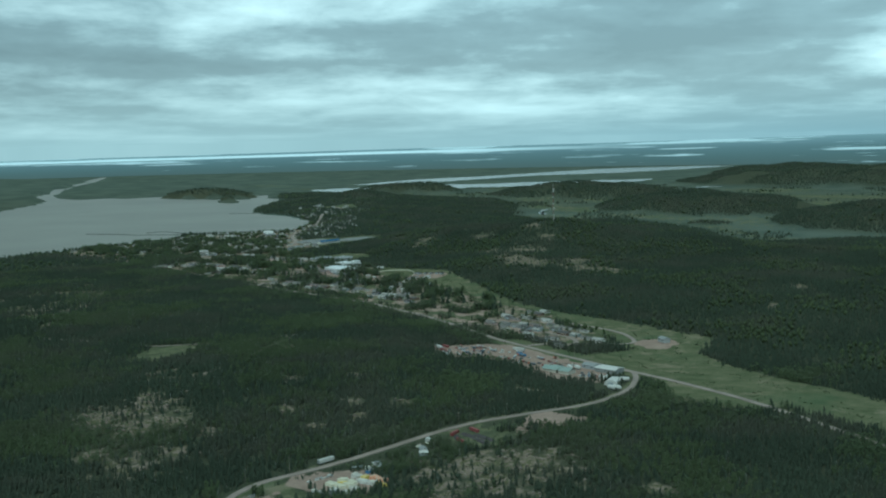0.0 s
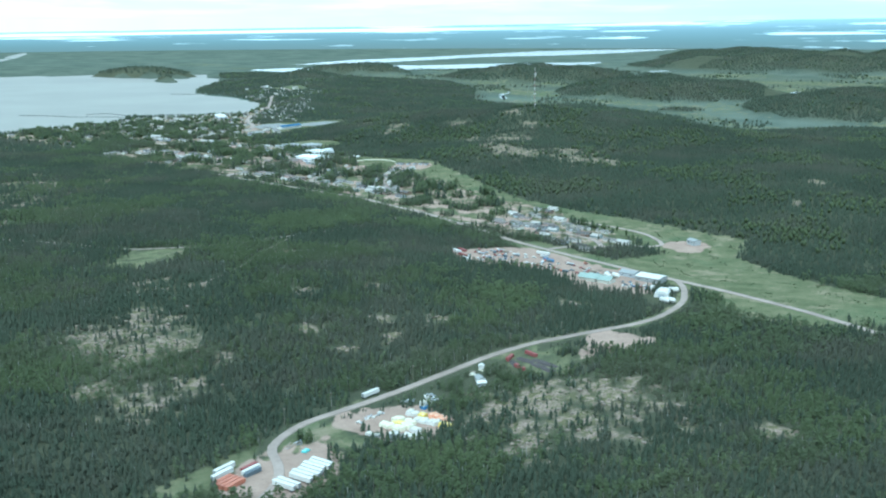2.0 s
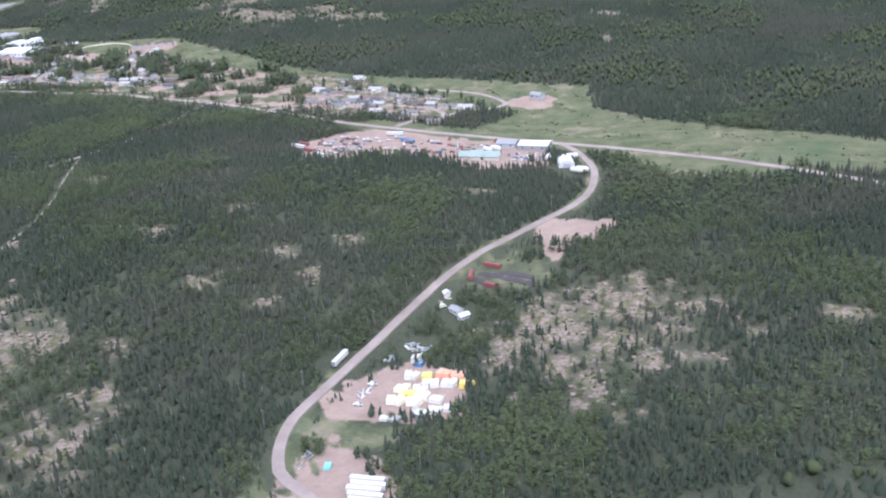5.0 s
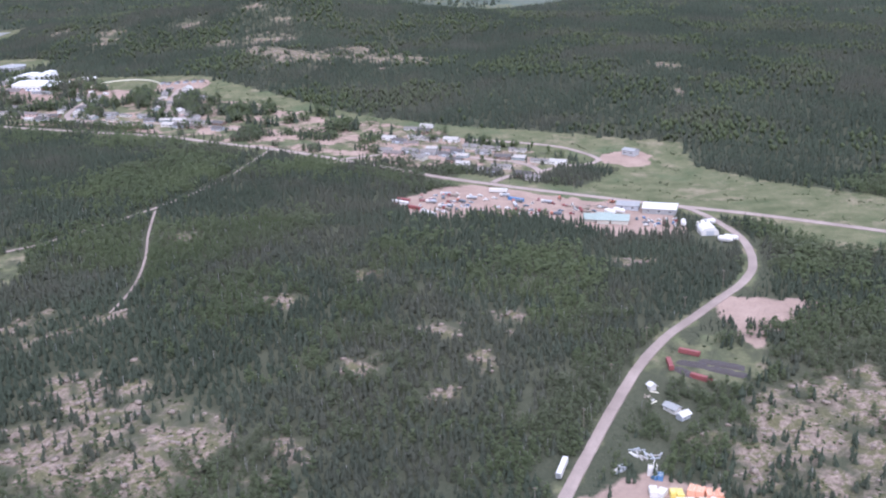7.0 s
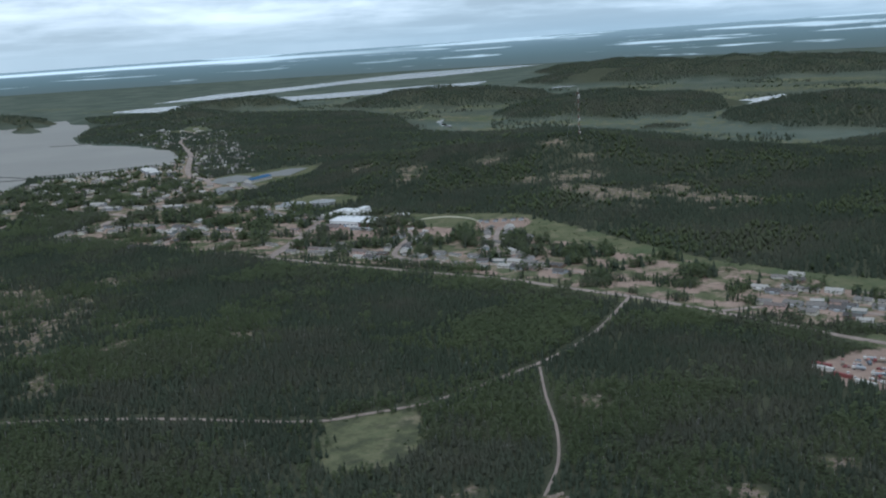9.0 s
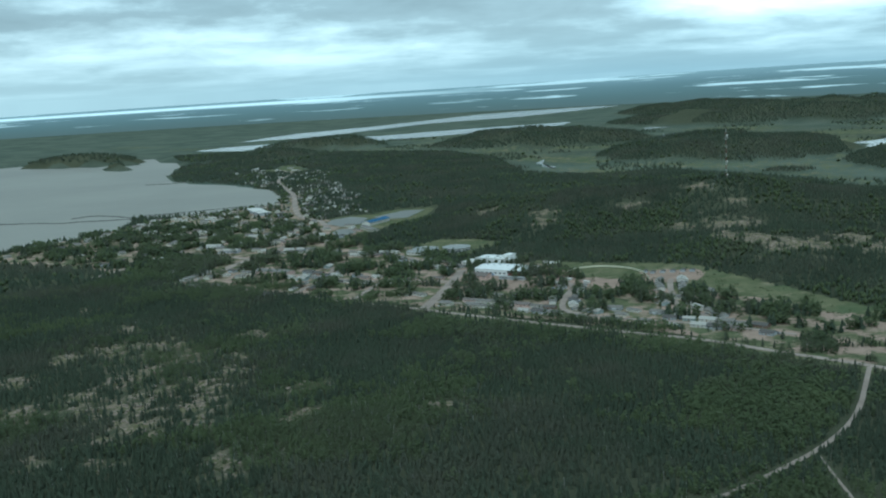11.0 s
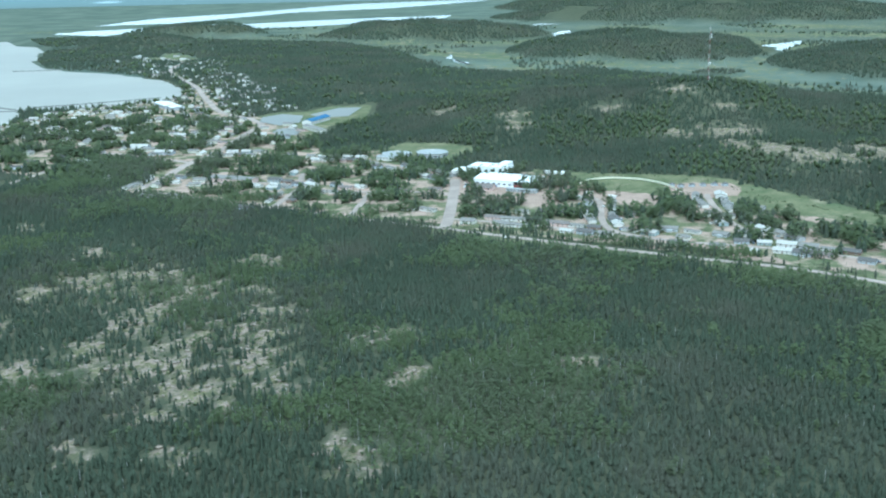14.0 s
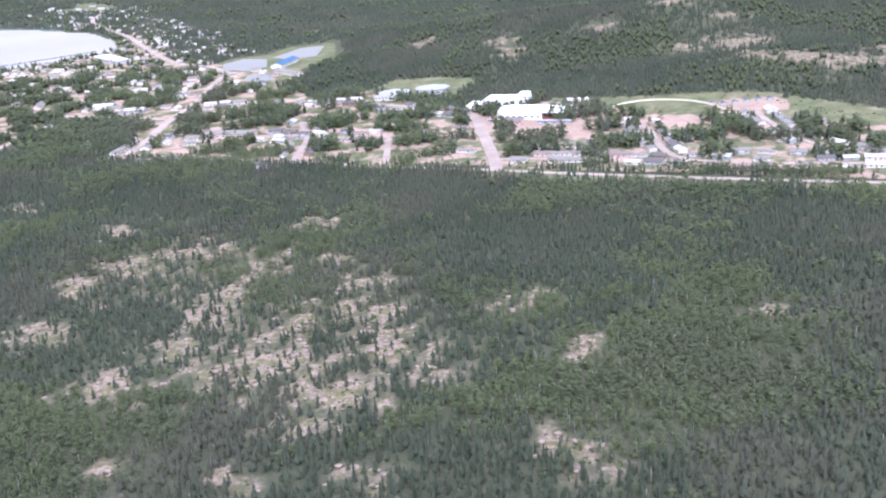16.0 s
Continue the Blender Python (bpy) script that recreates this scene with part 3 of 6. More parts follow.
def flat_shape(name, poly, z, material, label, category="water"):
    bm = bmesh.new()
    bm.faces.new([bm.verts.new((x, y, z)) for x, y in poly])
    bmesh.ops.recalc_face_normals(bm, faces=bm.faces)
    if bm.faces[:][0].normal.z < 0:
        bmesh.ops.reverse_faces(bm, faces=bm.faces)
    bmesh.ops.triangulate(bm, faces=bm.faces)
    me = bpy.data.meshes.new(name)
    bm.to_mesh(me)
    bm.free()
    me.materials.append(material)
    return tagged(new(name, me), label, category, kind="structure")


flat_shape("lake", LAKE, WATER, WATERS, "wide grey silty lake with a river mouth")
def frayed(poly, far=9.0, step=22.0):
    """The outline of a channel with ragged mud banks."""
    out = []
    for (x0, y0), (x1, y1) in zip(poly, poly[1:] + poly[:1]):
        n = max(1, int(math.hypot(x1 - x0, y1 - y0) / step))
        for k in range(n):
            x, y = x0 + (x1 - x0) * k / n, y0 + (y1 - y0) * k / n
            a = float(waves(np.array(x), np.array(y), 90, 71)) - 0.5 + 0.5 * (float(waves(np.array(x), np.array(y), 34, 73)) - 0.5)
            b = float(waves(np.array(x), np.array(y), 70, 72)) - 0.5
            out.append((x + 2 * far * a, y + 2 * far * b))
    return out


CHANNELS = [
    [(1747, 2340), (2045, 2455), (2379, 2449), (3015, 2537), (3175, 2503), (3466, 2349), (3469, 2235), (3091, 2205), (2727, 2211), (2475, 2318), (2085, 2274), (1896, 2250)],
    [(1421, 2082), (1478, 2188), (1593, 2204), (1740, 2150), (1838, 2184), (1933, 2050), (2153, 1968), (2324, 1847), (2394, 1806), (2258, 1743), (1980, 1814), (1800, 1893), (1687, 1960), (1574, 2064), (1472, 2040)],
    [(1345, 1235), (1312, 1205), (1262, 1170), (1218, 1128), (1198, 1122), (1230, 1150), (1290, 1195)],
    [(1797, 1309), (1892, 1287), (1840, 1248), (1744, 1246)],
    [(1584, 901), (1623, 881), (1751, 838), (1680, 830), (1544, 829), (1442, 811), (1461, 834), (1541, 878)],
    [(2027, 1412), (2154, 1459), (2300, 1460), (2419, 1466), (2320, 1390), (2138, 1365)],
    [(1094, 733), (1080, 692), (1048, 636), (1028, 629), (1040, 660), (1072, 722)],
    [(2741, 1804), (2863, 1775), (2947, 1761), (3215, 1842), (3212, 1879), (2933, 1792)],
    [(3215, 1842), (3272, 1704), (3132, 1659), (3078, 1773)],
]
for poly in CHANNELS:
    flat_shape("delta_channel", frayed(poly), WATER + 0.35, RIVER, "pale channel of the river delta")

# ---- the woods ----
rng = np.random.RandomState(7)
OPEN = [BALL, BERM, YARD_EDGE, FAR_FIELD, VERGE, SHOULDER, DEPOT, BLUE_LOT, YARD, LOWER_YARD, PIT, LOT, SCHOOL_YARD, EAST_DIRT, CLEARING, FIELD, STRIP]


# Clumps of young trees on open ground.
TUFTS = [(291, 291.5, 4.2), (300, 299, 2.2), (203, 309, 3.0), (193, 308, 2.2), (175, 305, 2.5), (181, 300, 2.5), (385, 327, 2)]
# Small open places about parked and built things.
CLEAR = [(220.5, 316.4, 5.5), (216, 315.5, 4), (253, 298.5, 5), (248, 297, 4), (262, 306, 3), (234, 301.5, 6), (258, 305, 4), (229, 300, 4), (274, 304, 4), (270, 304, 4), (378, 312, 6), (372, 307, 6), (366, 303, 4), (199, 317, 3)]


def standing(x, y, spacing):
    """How likely a tree stands at each place."""
    p = np.full(x.shape, 0.93)
    sx, sy = x + 7 * (waves(x, y, 9, 51) - 0.5), y + 7 * (waves(x, y, 9, 52) - 0.5)
    for poly in OPEN:
        p = np.where(inside(poly, sx, sy), 0.0, p)
    town = inside(TOWN, x, y)
    p = np.where(town, np.where(0.8 * waves(x, y, 44, 21) + 0.2 * waves(x, y, 14, 22) > 0.6, 0.92, 0.012), p)
    p = np.where(inside(TOWN_WOODS, x, y), 0.93, p)
    p = np.where(inside(LOOP_GREEN, x, y), 0.04, p)
    bare = rocky(x, y)
    p = np.where(bare > 0.6, p * np.where(x > 600, 0.03, 0.13), np.where(bare > 0.35, p * np.where(x > 600, 0.05, 0.3), np.where(bare > 0.15, p * 0.6, p)))
    p = p * (1 - 0.5 * thin_woods(x, y))
    p = np.where((waves(x, y, 60, 13) > 0.68) & ~town, p * 0.75, p)
    for line, reach in ((BANKS, 6),):
        p = np.where(off(line, x, y, True) < reach, 0.0, np.where(inside(line, x, y), 0.0, p))
    for half, line in list(ROADS.values()):
        p = np.where(off(line, x, y) < half + 0.7, 0.0, p)
    gap = np.interp(y, [q[1] for q in ROADS["highway"][1]], [q[0] for q in ROADS["highway"][1]]) - x
    p = np.where((gap > -4) & (gap < 11) & (y > 470) & (y < 745), p * np.where(gap > 2.5, np.where(waves(x, y, 26, 58) > 0.6, 0.6, 0.08), 0.0), p)
    for half, line in TRACKS.values():
        p = np.where(off(line, x, y) < half + 1.0, 0.0, p)
    p = np.where((gap > 2) & (gap < 16) & (y > 750) & (y < 935), 0.95, p)
    # The wide streets keep open verges.
    for name in ("main_street", "shore_street", "school_road", "long_street", "short_street"):
        half, line = ROADS[name]
        for d in (2, 5, 8):
            p = np.where(town & (off(line, x + 0.85 * d, y + 0.5 * d) < half + 1.5), p * 0.12, p)
    for cx, cy, room in TUFTS:
        p = np.where(np.hypot(x - cx, y - cy) < room, 0.97, p)
    for cx, cy, room in CLEAR:
        p = np.where(np.hypot(x - cx, y - cy) < room, 0.0, p)
    p = np.where(inside(LAKE, x, y), 0.0, p)
    away = x * 0.74 + y * 0.67
    for cx, cy, rx, ry, turn, up in HILLS:
        p = np.where(ellipse(x, y, cx, cy, rx, ry, turn) < 0.97, 0.99, np.where(p == 0.99, 0.99, p))
    hill = p == 0.99
    # Marsh beyond the ridge: only scattered thickets.
    wet = (x > firm(y) - 15) & ~hill
    p = np.where(wet, np.where((waves(x, y, 200, 17) > 0.64) & (away < 2600), 0.2, 0.0), p)
    p = np.where(~hill & (y > 2000), 0.0, p)
    p = np.where(inside(LAKE, x, y) & ~hill, 0.0, p)
    for poly in CHANNELS:
        p = np.where(inside(poly, x, y), 0.0, p)
    return p


def scattered(x0, x1, y0, y1, spacing, keep):
    gx, gy = np.meshgrid(np.arange(x0, x1, spacing), np.arange(y0, y1, spacing))
    x = (gx + rng.uniform(-0.55, 0.55, gx.shape) * spacing).ravel()
    y = (gy + rng.uniform(-0.55, 0.55, gy.shape) * spacing).ravel()
    ok = keep(x, y)
    x, y = x[ok], y[ok]
    ok = rng.uniform(0, 1, x.shape) < standing(x, y, spacing)
    return x[ok], y[ok]


def cone_crown(tiers, sides, seed):
    """A narrow spruce or pine crown: ragged skirts one above the other, thin at the top."""
    r = np.random.RandomState(seed)
    verts, faces = [], []
    lean = r.uniform(-0.03, 0.03, 2)
    for n in range(tiers):
        low, top = 0.04 + 0.84 * n / tiers, min(1.0, 0.08 + 0.84 * (n + 1.9) / tiers)
        s = n / max(1, tiers - 1)
        wide = 0.165 * (0.8 + 0.5 * s - 1.0 * s * s) * r.uniform(0.7, 1.3)
        base, turn = len(verts), r.uniform(0, 6.3)
        ox, oy = lean * s + r.uniform(-0.03, 0.03, 2)
        for k in range(sides):
            a = turn + 6.2832 * k / sides
            w = wide * r.uniform(0.45, 1.55)
            verts.append((ox + w * math.cos(a), oy + w * math.sin(a), low + r.uniform(-0.07, 0.07)))
        verts.append((ox + r.uniform(-0.03, 0.03), oy + r.uniform(-0.03, 0.03), top))
        faces += [(base + k, base + (k + 1) % sides, base + sides) for k in range(sides)]
    return np.array(verts), np.array(faces)


def leaf_crown(seed, tufts, size):
    """A birch or aspen crown: loose ragged tufts of leaves, one above and beside the other."""
    r = random.Random(seed)
    verts, faces = [], []
    slim = r.uniform(0.75, 1.25)
    for n in range(tufts):
        s = n / (tufts - 1)
        z = 0.16 + 0.74 * s + r.uniform(-0.05, 0.05)
        reach = slim * r.uniform(0.08, 0.22) * math.sin(math.pi * (0.25 + 0.68 * s))
        a = 2.4 * n + r.uniform(-0.6, 0.6)
        ox, oy, w = reach * math.cos(a), reach * math.sin(a), size * r.uniform(0.6, 1.3)
        base, turn = len(verts), r.uniform(0, 6.3)
        for k in range(3):
            u = w * r.uniform(0.6, 1.4)
            verts.append((ox + u * math.cos(turn + 2.09 * k), oy + u * math.sin(turn + 2.09 * k), z + r.uniform(-0.07, 0.03)))
        verts.append((ox + r.uniform(-0.05, 0.05), oy + r.uniform(-0.05, 0.05), z + size * r.uniform(0.4, 0.85)))
        faces += [(base, base + 1, base + 3), (base + 1, base + 2, base + 3), (base + 2, base, base + 3)]
    return np.array(verts), np.array(faces)


def far_crown(seed, wide, low):
    """A crown far off: one ragged clump."""
    r = random.Random(seed)
    verts = [(0.04, 0.02, 1.0), (0.0, 0.03, low)]
    for k in range(4):
        a = 1.5708 * k + r.uniform(-0.4, 0.4)
        w = wide * r.uniform(0.7, 1.3)
        verts.append((w * math.cos(a), w * math.sin(a), low + (1 - low) * r.uniform(0.3, 0.65)))
    faces = [f for k in range(4) for f in ((2 + k, 2 + (k + 1) % 4, 0), (2 + (k + 1) % 4, 2 + k, 1))]
    return np.array(verts), np.array(faces)


def grown(name, x, y, shapes, tall, fat, material, label):
    """One mesh of many crowns: a shape, a size and a turn for each."""
    z = height(x, y) - 0.1
    pick = rng.randint(0, len(shapes), len(x))
    all_v, all_f, base = [], [], 0
    for n, (v, f) in enumerate(shapes):
        i = np.nonzero(pick == n)[0]
        if not len(i):
            continue
        a, s = rng.uniform(0, 6.2832, len(i)), (tall[i] if isinstance(tall, np.ndarray) else tall) * (0.55 + 0.7 * rng.beta(2.2, 1.8, len(i)))
        w = s * fat * rng.uniform(0.8, 1.25, len(i))
        c, d = np.cos(a)[:, None] * w[:, None], np.sin(a)[:, None] * w[:, None]
        px = x[i, None] + c * v[None, :, 0] - d * v[None, :, 1]
        py = y[i, None] + d * v[None, :, 0] + c * v[None, :, 1]
        pz = z[i, None] + s[:, None] * v[None, :, 2]
        all_v.append(np.stack([px, py, pz], -1).reshape(-1, 3))
        all_f.append((f[None] + base + (np.arange(len(i)) * len(v))[:, None, None]).reshape(-1, 3))
        base += len(i) * len(v)
    v = np.concatenate(all_v)
    me = sheet(name, v[:, 0], v[:, 1], v[:, 2], np.concatenate(all_f), material)
    me.polygons.foreach_set("use_smooth", np.ones(len(me.polygons), bool))
    return tagged(new(name, me), label, "forest", kind="stuff")


SINGLES = []
HAND_PLANTED = [(206, 626), (262, 626), (262, 690), (206, 720)]


def wedge(x, y):
    """The part of the land that the flight looks over."""
    return (y > 0.06 * x + 50) & (y < 2.9 * x + 420)


SPRUCE = [cone_crown(4, 5, n) for n in range(14)]
SPRUCE_MID = [cone_crown(3, 4, 100 + n) for n in range(12)]
SPRUCE_FAR = [cone_crown(2, 4, 20 + n) for n in range(4)]
BIRCHES = [leaf_crown(40 + n, 11, 0.14) for n in range(12)]
BIRCHES_MID = [leaf_crown(140 + n, 6, 0.2) for n in range(8)]
TRUNK = [(np.array([(0.012, 0, 0), (-0.006, 0.01, 0), (-0.006, -0.01, 0), (0.01, 0, 1.0), (0.0, 0.008, 1.0), (0.0, -0.008, 1.0)]), np.array([(0, 1, 4), (0, 4, 3), (1, 2, 5), (1, 5, 4), (2, 0, 3), (2, 3, 5)]))]
CLUMPS = [far_crown(60 + n, 0.6, 0.0) for n in range(5)]
BIRCH_FAR = [far_crown(80 + n, 0.2, 0.1) for n in range(7)]


# Groves of birch and aspen: centre and reach.
GROVES = [
    (221, 330, 14), (239, 328, 11), (253, 323, 9), (267, 320, 8), (208, 345, 12), (212, 250, 16), (204, 268, 12), (232, 237, 16), (261, 422, 13), (276, 433, 12),
    (336, 355, 12), (341, 244, 18), (246, 298, 9), (252, 671, 12), (263, 663, 11), (272, 652, 12), (279, 642, 11), (247, 686, 12), (271, 604, 16), (311, 678, 12),
    (303, 487, 16), (330, 448, 14), (280, 479, 16), (308, 459, 14), (376, 552, 22), (261, 522, 14), (258, 634, 12), (412, 477, 16), (206, 432, 14), (386, 529, 18), (233, 290, 7), (300, 268, 14), (322, 260, 16), (352, 270, 16), (272, 248, 12), (262, 296, 8),
]


def leafy(x, y):
    v = 0.7 * waves(x, y, 95, 31) + 0.3 * waves(x, y, 24, 32)
    for cx, cy, reach in GROVES:
        v = v + 0.25 * np.exp(-((x - cx) ** 2 + (y - cy) ** 2) / (reach * reach))
    return v + rng.normal(0, 0.08, x.shape) > 0.6


def in_view(x, y):
    """The slope beyond the blind ground under the flight."""
    return x > np.interp(y, [130, 164, 191, 222, 244, 320, 360, 420, 480, 540, 600, 680, 760, 1000], [265, 232, 207, 187, 160, 86, 94, 132, 147, 150, 167, 172, 182, 220])


def room_for(x, y):
    """How tall a tree may stand: the roadsides toward the flight are cut back and hold low growth only."""
    limit = np.full(x.shape, 9.0)
    for name, part_of in (("gravel_road", slice(3, None)), ("highway", slice(1, 8))):
        half, line = ROADS[name]
        close = off(line, x, y) < 22
        for ax, ay in ((0.8, 0.6), (0.98, 0.2)):
            for d in (2, 4, 6, 8, 10, 12, 14):
                hit = off(line[part_of], x[close] + ax * d, y[close] + ay * d) < half + 0.8
                limit[close] = np.where(hit, np.minimum(limit[close], 0.25 * d), limit[close])
    return limit


def plant():
    bands = [
        ("near", (95, 480, 60, 1000), 1.66, 3.55, lambda x, y: wedge(x, y) & (x < 480) & in_view(x, y)),
        ("middle", (480, 960, 60, 1300), 2.45, 3.9, lambda x, y: wedge(x, y) & (x * 0.74 + y * 0.67 < 1250)),
        ("far", (350, 1900, 120, 1700), 4.6, 4.5, lambda x, y: wedge(x, y) & ((x >= 960) | (y > 1000) | (x * 0.74 + y * 0.67 >= 1250)) & (x * 0.74 + y * 0.67 < 1900)),
        ("delta", (400, 4000, 200, 4000), 6.2, 4.8, lambda x, y: wedge(x, y) & (x * 0.74 + y * 0.67 >= 1900) & (np.hypot(x, y) < 4100)),
    ]
    for name, (x0, x1, y0, y1), spacing, tall, keep in bands:
        x, y = scattered(x0, x1, y0, y1, spacing, keep)
        leaf = leafy(x, y)
        if name != "near":
            leaf &= rng.uniform(0, 1, x.shape) < (0.6 if name == "middle" else 0.4)
        leaf |= inside(TOWN, x, y) & (rng.uniform(0, 1, x.shape) < 0.6)
        if name == "near":
            limit = room_for(x, y)
            x, y, leaf, limit = x[limit > 0.7], y[limit > 0.7], leaf[limit > 0.7], limit[limit > 0.7]
            # In one stretch of the slope the trees are things of their own.
            mine = np.nonzero(inside(HAND_PLANTED, x, y))[0]
            pick = mine[:: max(1, len(mine) // 270)][:270]
            SINGLES.extend((float(x[n]), float(y[n]), bool(leaf[n])) for n in pick)
            x, y, leaf, limit = np.delete(x, pick), np.delete(y, pick), np.delete(leaf, pick), np.delete(limit, pick)
            high = np.minimum(tall, limit)
            close = x < np.interp(y, [200, 320, 450, 600, 760], [350, 310, 330, 350, 370])
            for zone, firs, birches in ((close, SPRUCE, BIRCHES), (~close, SPRUCE_MID, BIRCHES_MID)):
                i, k = zone & ~leaf, zone & leaf
                grown("spruce_forest", x[i], y[i], firs, high[i], 1.15, NEEDLES, "dense dark green spruce and pine forest")
                grown("birch_forest", x[k], y[k], birches, 0.95 * high[k], 1.1, LEAVES, "brighter green stands of birch and aspen")
            pale = close & (leaf | (rng.uniform(0, 1, x.shape) < 0.12)) & (rng.uniform(0, 1, x.shape) < 0.3)
            tagged(grown("birch_trunks", x[pale] + 0.45, y[pale] - 0.3, TRUNK, 0.72 * high[pale], 2.2, BIRCH, "thin pale birch trunks and dead snags"), category="trunks")
        elif name == "middle":
            close = inside(TOWN, x, y) & (x < 700)
            for kind, shapes, mat, title in ((leaf, BIRCHES, LEAVES, "leafy trees between the houses"), (~leaf, SPRUCE, NEEDLES, "dark spruces between the houses")):
                grown("town_trees", x[close & kind], y[close & kind], shapes, 5.6, 1.45, mat, title)
            x, y, leaf = x[~close], y[~close], leaf[~close]
            grown("spruce_forest", x[~leaf], y[~leaf], SPRUCE_FAR, tall, 1.75, NEEDLES, "dense dark green spruce and pine forest")
            grown("birch_forest", x[leaf], y[leaf], BIRCH_FAR, tall * 0.95, 1.5, LEAVES, "brighter green stands of birch and aspen")
        else:
            on_hill = np.zeros(x.shape, bool)
            for cx, cy, rx, ry, turn, up in HILLS:
                on_hill |= ellipse(x, y, cx, cy, rx, ry, turn) < 1
            leaf &= ~on_hill | (rng.uniform(0, 1, x.shape) < 0.25)
            grown("distant_spruce_forest", x[~leaf], y[~leaf], SPRUCE_FAR, tall, 2.7 if name == "far" else 3.0, NEEDLES, "distant dark green boreal forest")
            grown("distant_birch_forest", x[leaf], y[leaf], CLUMPS, tall * 0.85, 0.95 if name == "far" else 1.2, LEAVES, "distant lighter green leafy woods")


plant()


def plant_below():
    """The same woods go on under the flight."""
    x, y = scattered(-170, 262, -40, 1000, 4.3, lambda x, y: ~in_view(x, y) | ~wedge(x, y))
    leaf = leafy(x, y)
    grown("spruce_forest", x[~leaf], y[~leaf], SPRUCE_FAR, 4.3, 2.0, NEEDLES, "dense dark green spruce and pine forest")
    grown("birch_forest", x[leaf], y[leaf], CLUMPS, 3.8, 0.75, LEAVES, "brighter green stands of birch and aspen")


def strew_bushes():
    """Low willow and alder scrub on the open strips and among the rocks."""
    x, y = rng.uniform(150, 640, 90000), rng.uniform(150, 980, 90000)
    bare = rocky(x, y)
    green = np.zeros(x.shape, bool)
    for poly in (STRIP, VERGE, SHOULDER, LOT, CLEARING, BERM, LOOP_GREEN, BANKS):
        green |= inside(poly, x, y)
    thick = 0.6 * waves(x, y, 18, 61) + 0.4 * waves(x, y, 6, 62)
    ok = wedge(x, y) & ((green & (thick > 0.7)) | ((bare > 0.25) & (thick > 0.5)))
    for half, line in list(ROADS.values()) + list(TRACKS.values()):
        ok &= off(line, x, y) > half + 0.8
    for poly in (YARD, PIT, DEPOT, LOWER_YARD, BLUE_LOT, SCHOOL_YARD):
        ok &= ~inside(poly, x, y)
    for cx, cy, room in CLEAR:
        ok &= np.hypot(x - cx, y - cy) > room
    x, y = x[ok][:9000], y[ok][:9000]
    tagged(grown("bushes", x, y, CLUMPS, 0.55, 1.5, LEAVES, "low green willow and alder scrub"), category="bushes")


strew_bushes()


def strew_boulders():
    """Boulders and slabs that lie loose on the outcrops."""
    x, y = rng.uniform(150, 780, 60000), rng.uniform(210, 1020, 60000)
    bare = rocky(x, y)
    ok = (bare > 0.5) & wedge(x, y)
    x, y = x[ok][:2600], y[ok][:2600]
    shapes = []
    for n in range(5):
        r = random.Random(n)
        bm = bmesh.new()
        bmesh.ops.create_icosphere(bm, subdivisions=1, radius=1.0)
        v = np.array([(q.co.x * r.uniform(0.7, 1.5), q.co.y * r.uniform(0.7, 1.3), q.co.z * 0.5 * r.uniform(0.6, 1.2)) for q in bm.verts])
        shapes.append((v, np.array([[q.index for q in f.verts] for f in bm.faces])))
        bm.free()
    ob = grown("boulders", x, y, shapes, 0.75, 1.0, BOULDER, "loose pinkish-grey boulders on the outcrops")
    tagged(ob, category="boulders")


strew_boulders()
plant_below()

# ---- things: helpers ----
def part(name, bm, material, parent, label=""):
    """Links a bmesh as one mesh object under a thing or a part."""
    me = bpy.data.meshes.new(name)
    bmesh.ops.recalc_face_normals(bm, faces=bm.faces)
    bm.to_mesh(me)
    bm.free()
    me.materials.append(material)
    ob = new(name, me)
    ob.parent = parent
    return tagged(ob, label) if label else ob


def thing(name, x, y, turn, label, category, group="", sink=0.0):
    ob = new(name)
    ob.matrix_basis = pose(x, y, float(height(x, y)) - sink, 0, 0, turn)
    return tagged(ob, label, category, group)


def again(ob, x, y, turn, sink=0.0, size=1.0, label=""):
    ob = copy_thing(ob, pose(x, y, float(height(x, y)) - sink, 0, 0, turn))
    ob.scale = (size, size, size)
    return tagged(ob, label) if label else ob


def block(x0, x1, y0, y1, z0, z1, bevel=0.0, bm=None):
    bm = bm or bmesh.new()
    made = bmesh.ops.create_cube(bm, size=1.0)["verts"]
    for v in made:
        v.co = Vector(((x0 + x1) / 2 + v.co.x * (x1 - x0), (y0 + y1) / 2 + v.co.y * (y1 - y0), (z0 + z1) / 2 + v.co.z * (z1 - z0)))
    if bevel:
        bmesh.ops.bevel(bm, geom=list({e for v in made for e in v.link_edges}), offset=bevel, segments=1, affect="EDGES")
    return bm


def barrel(radius, length, sides=12, top=None, axis="Z", at=(0, 0, 0), bm=None):
    bm = bm or bmesh.new()
    turn = {"Z": Matrix(), "X": Matrix.Rotation(radians(90), 4, "Y"), "Y": Matrix.Rotation(radians(90), 4, "X")}[axis]
    bmesh.ops.create_cone(bm, segments=sides, radius1=radius, radius2=radius if top is None else top, depth=length, cap_ends=True, matrix=Matrix.Translation(at) @ turn)
    return bm


def prism(outline, x0, x1, bm=None):
    """A shape in y and z, drawn out along x."""
    bm = bm or bmesh.new()
    a = [bm.verts.new((x0, y, z)) for y, z in outline]
    b = [bm.verts.new((x1, y, z)) for y, z in outline]
    bm.faces.new(a)
    bm.faces.new(b[::-1])
    for k in range(len(a)):
        bm.faces.new((a[k], b[k], b[(k + 1) % len(a)], a[(k + 1) % len(a)]))
    return bm


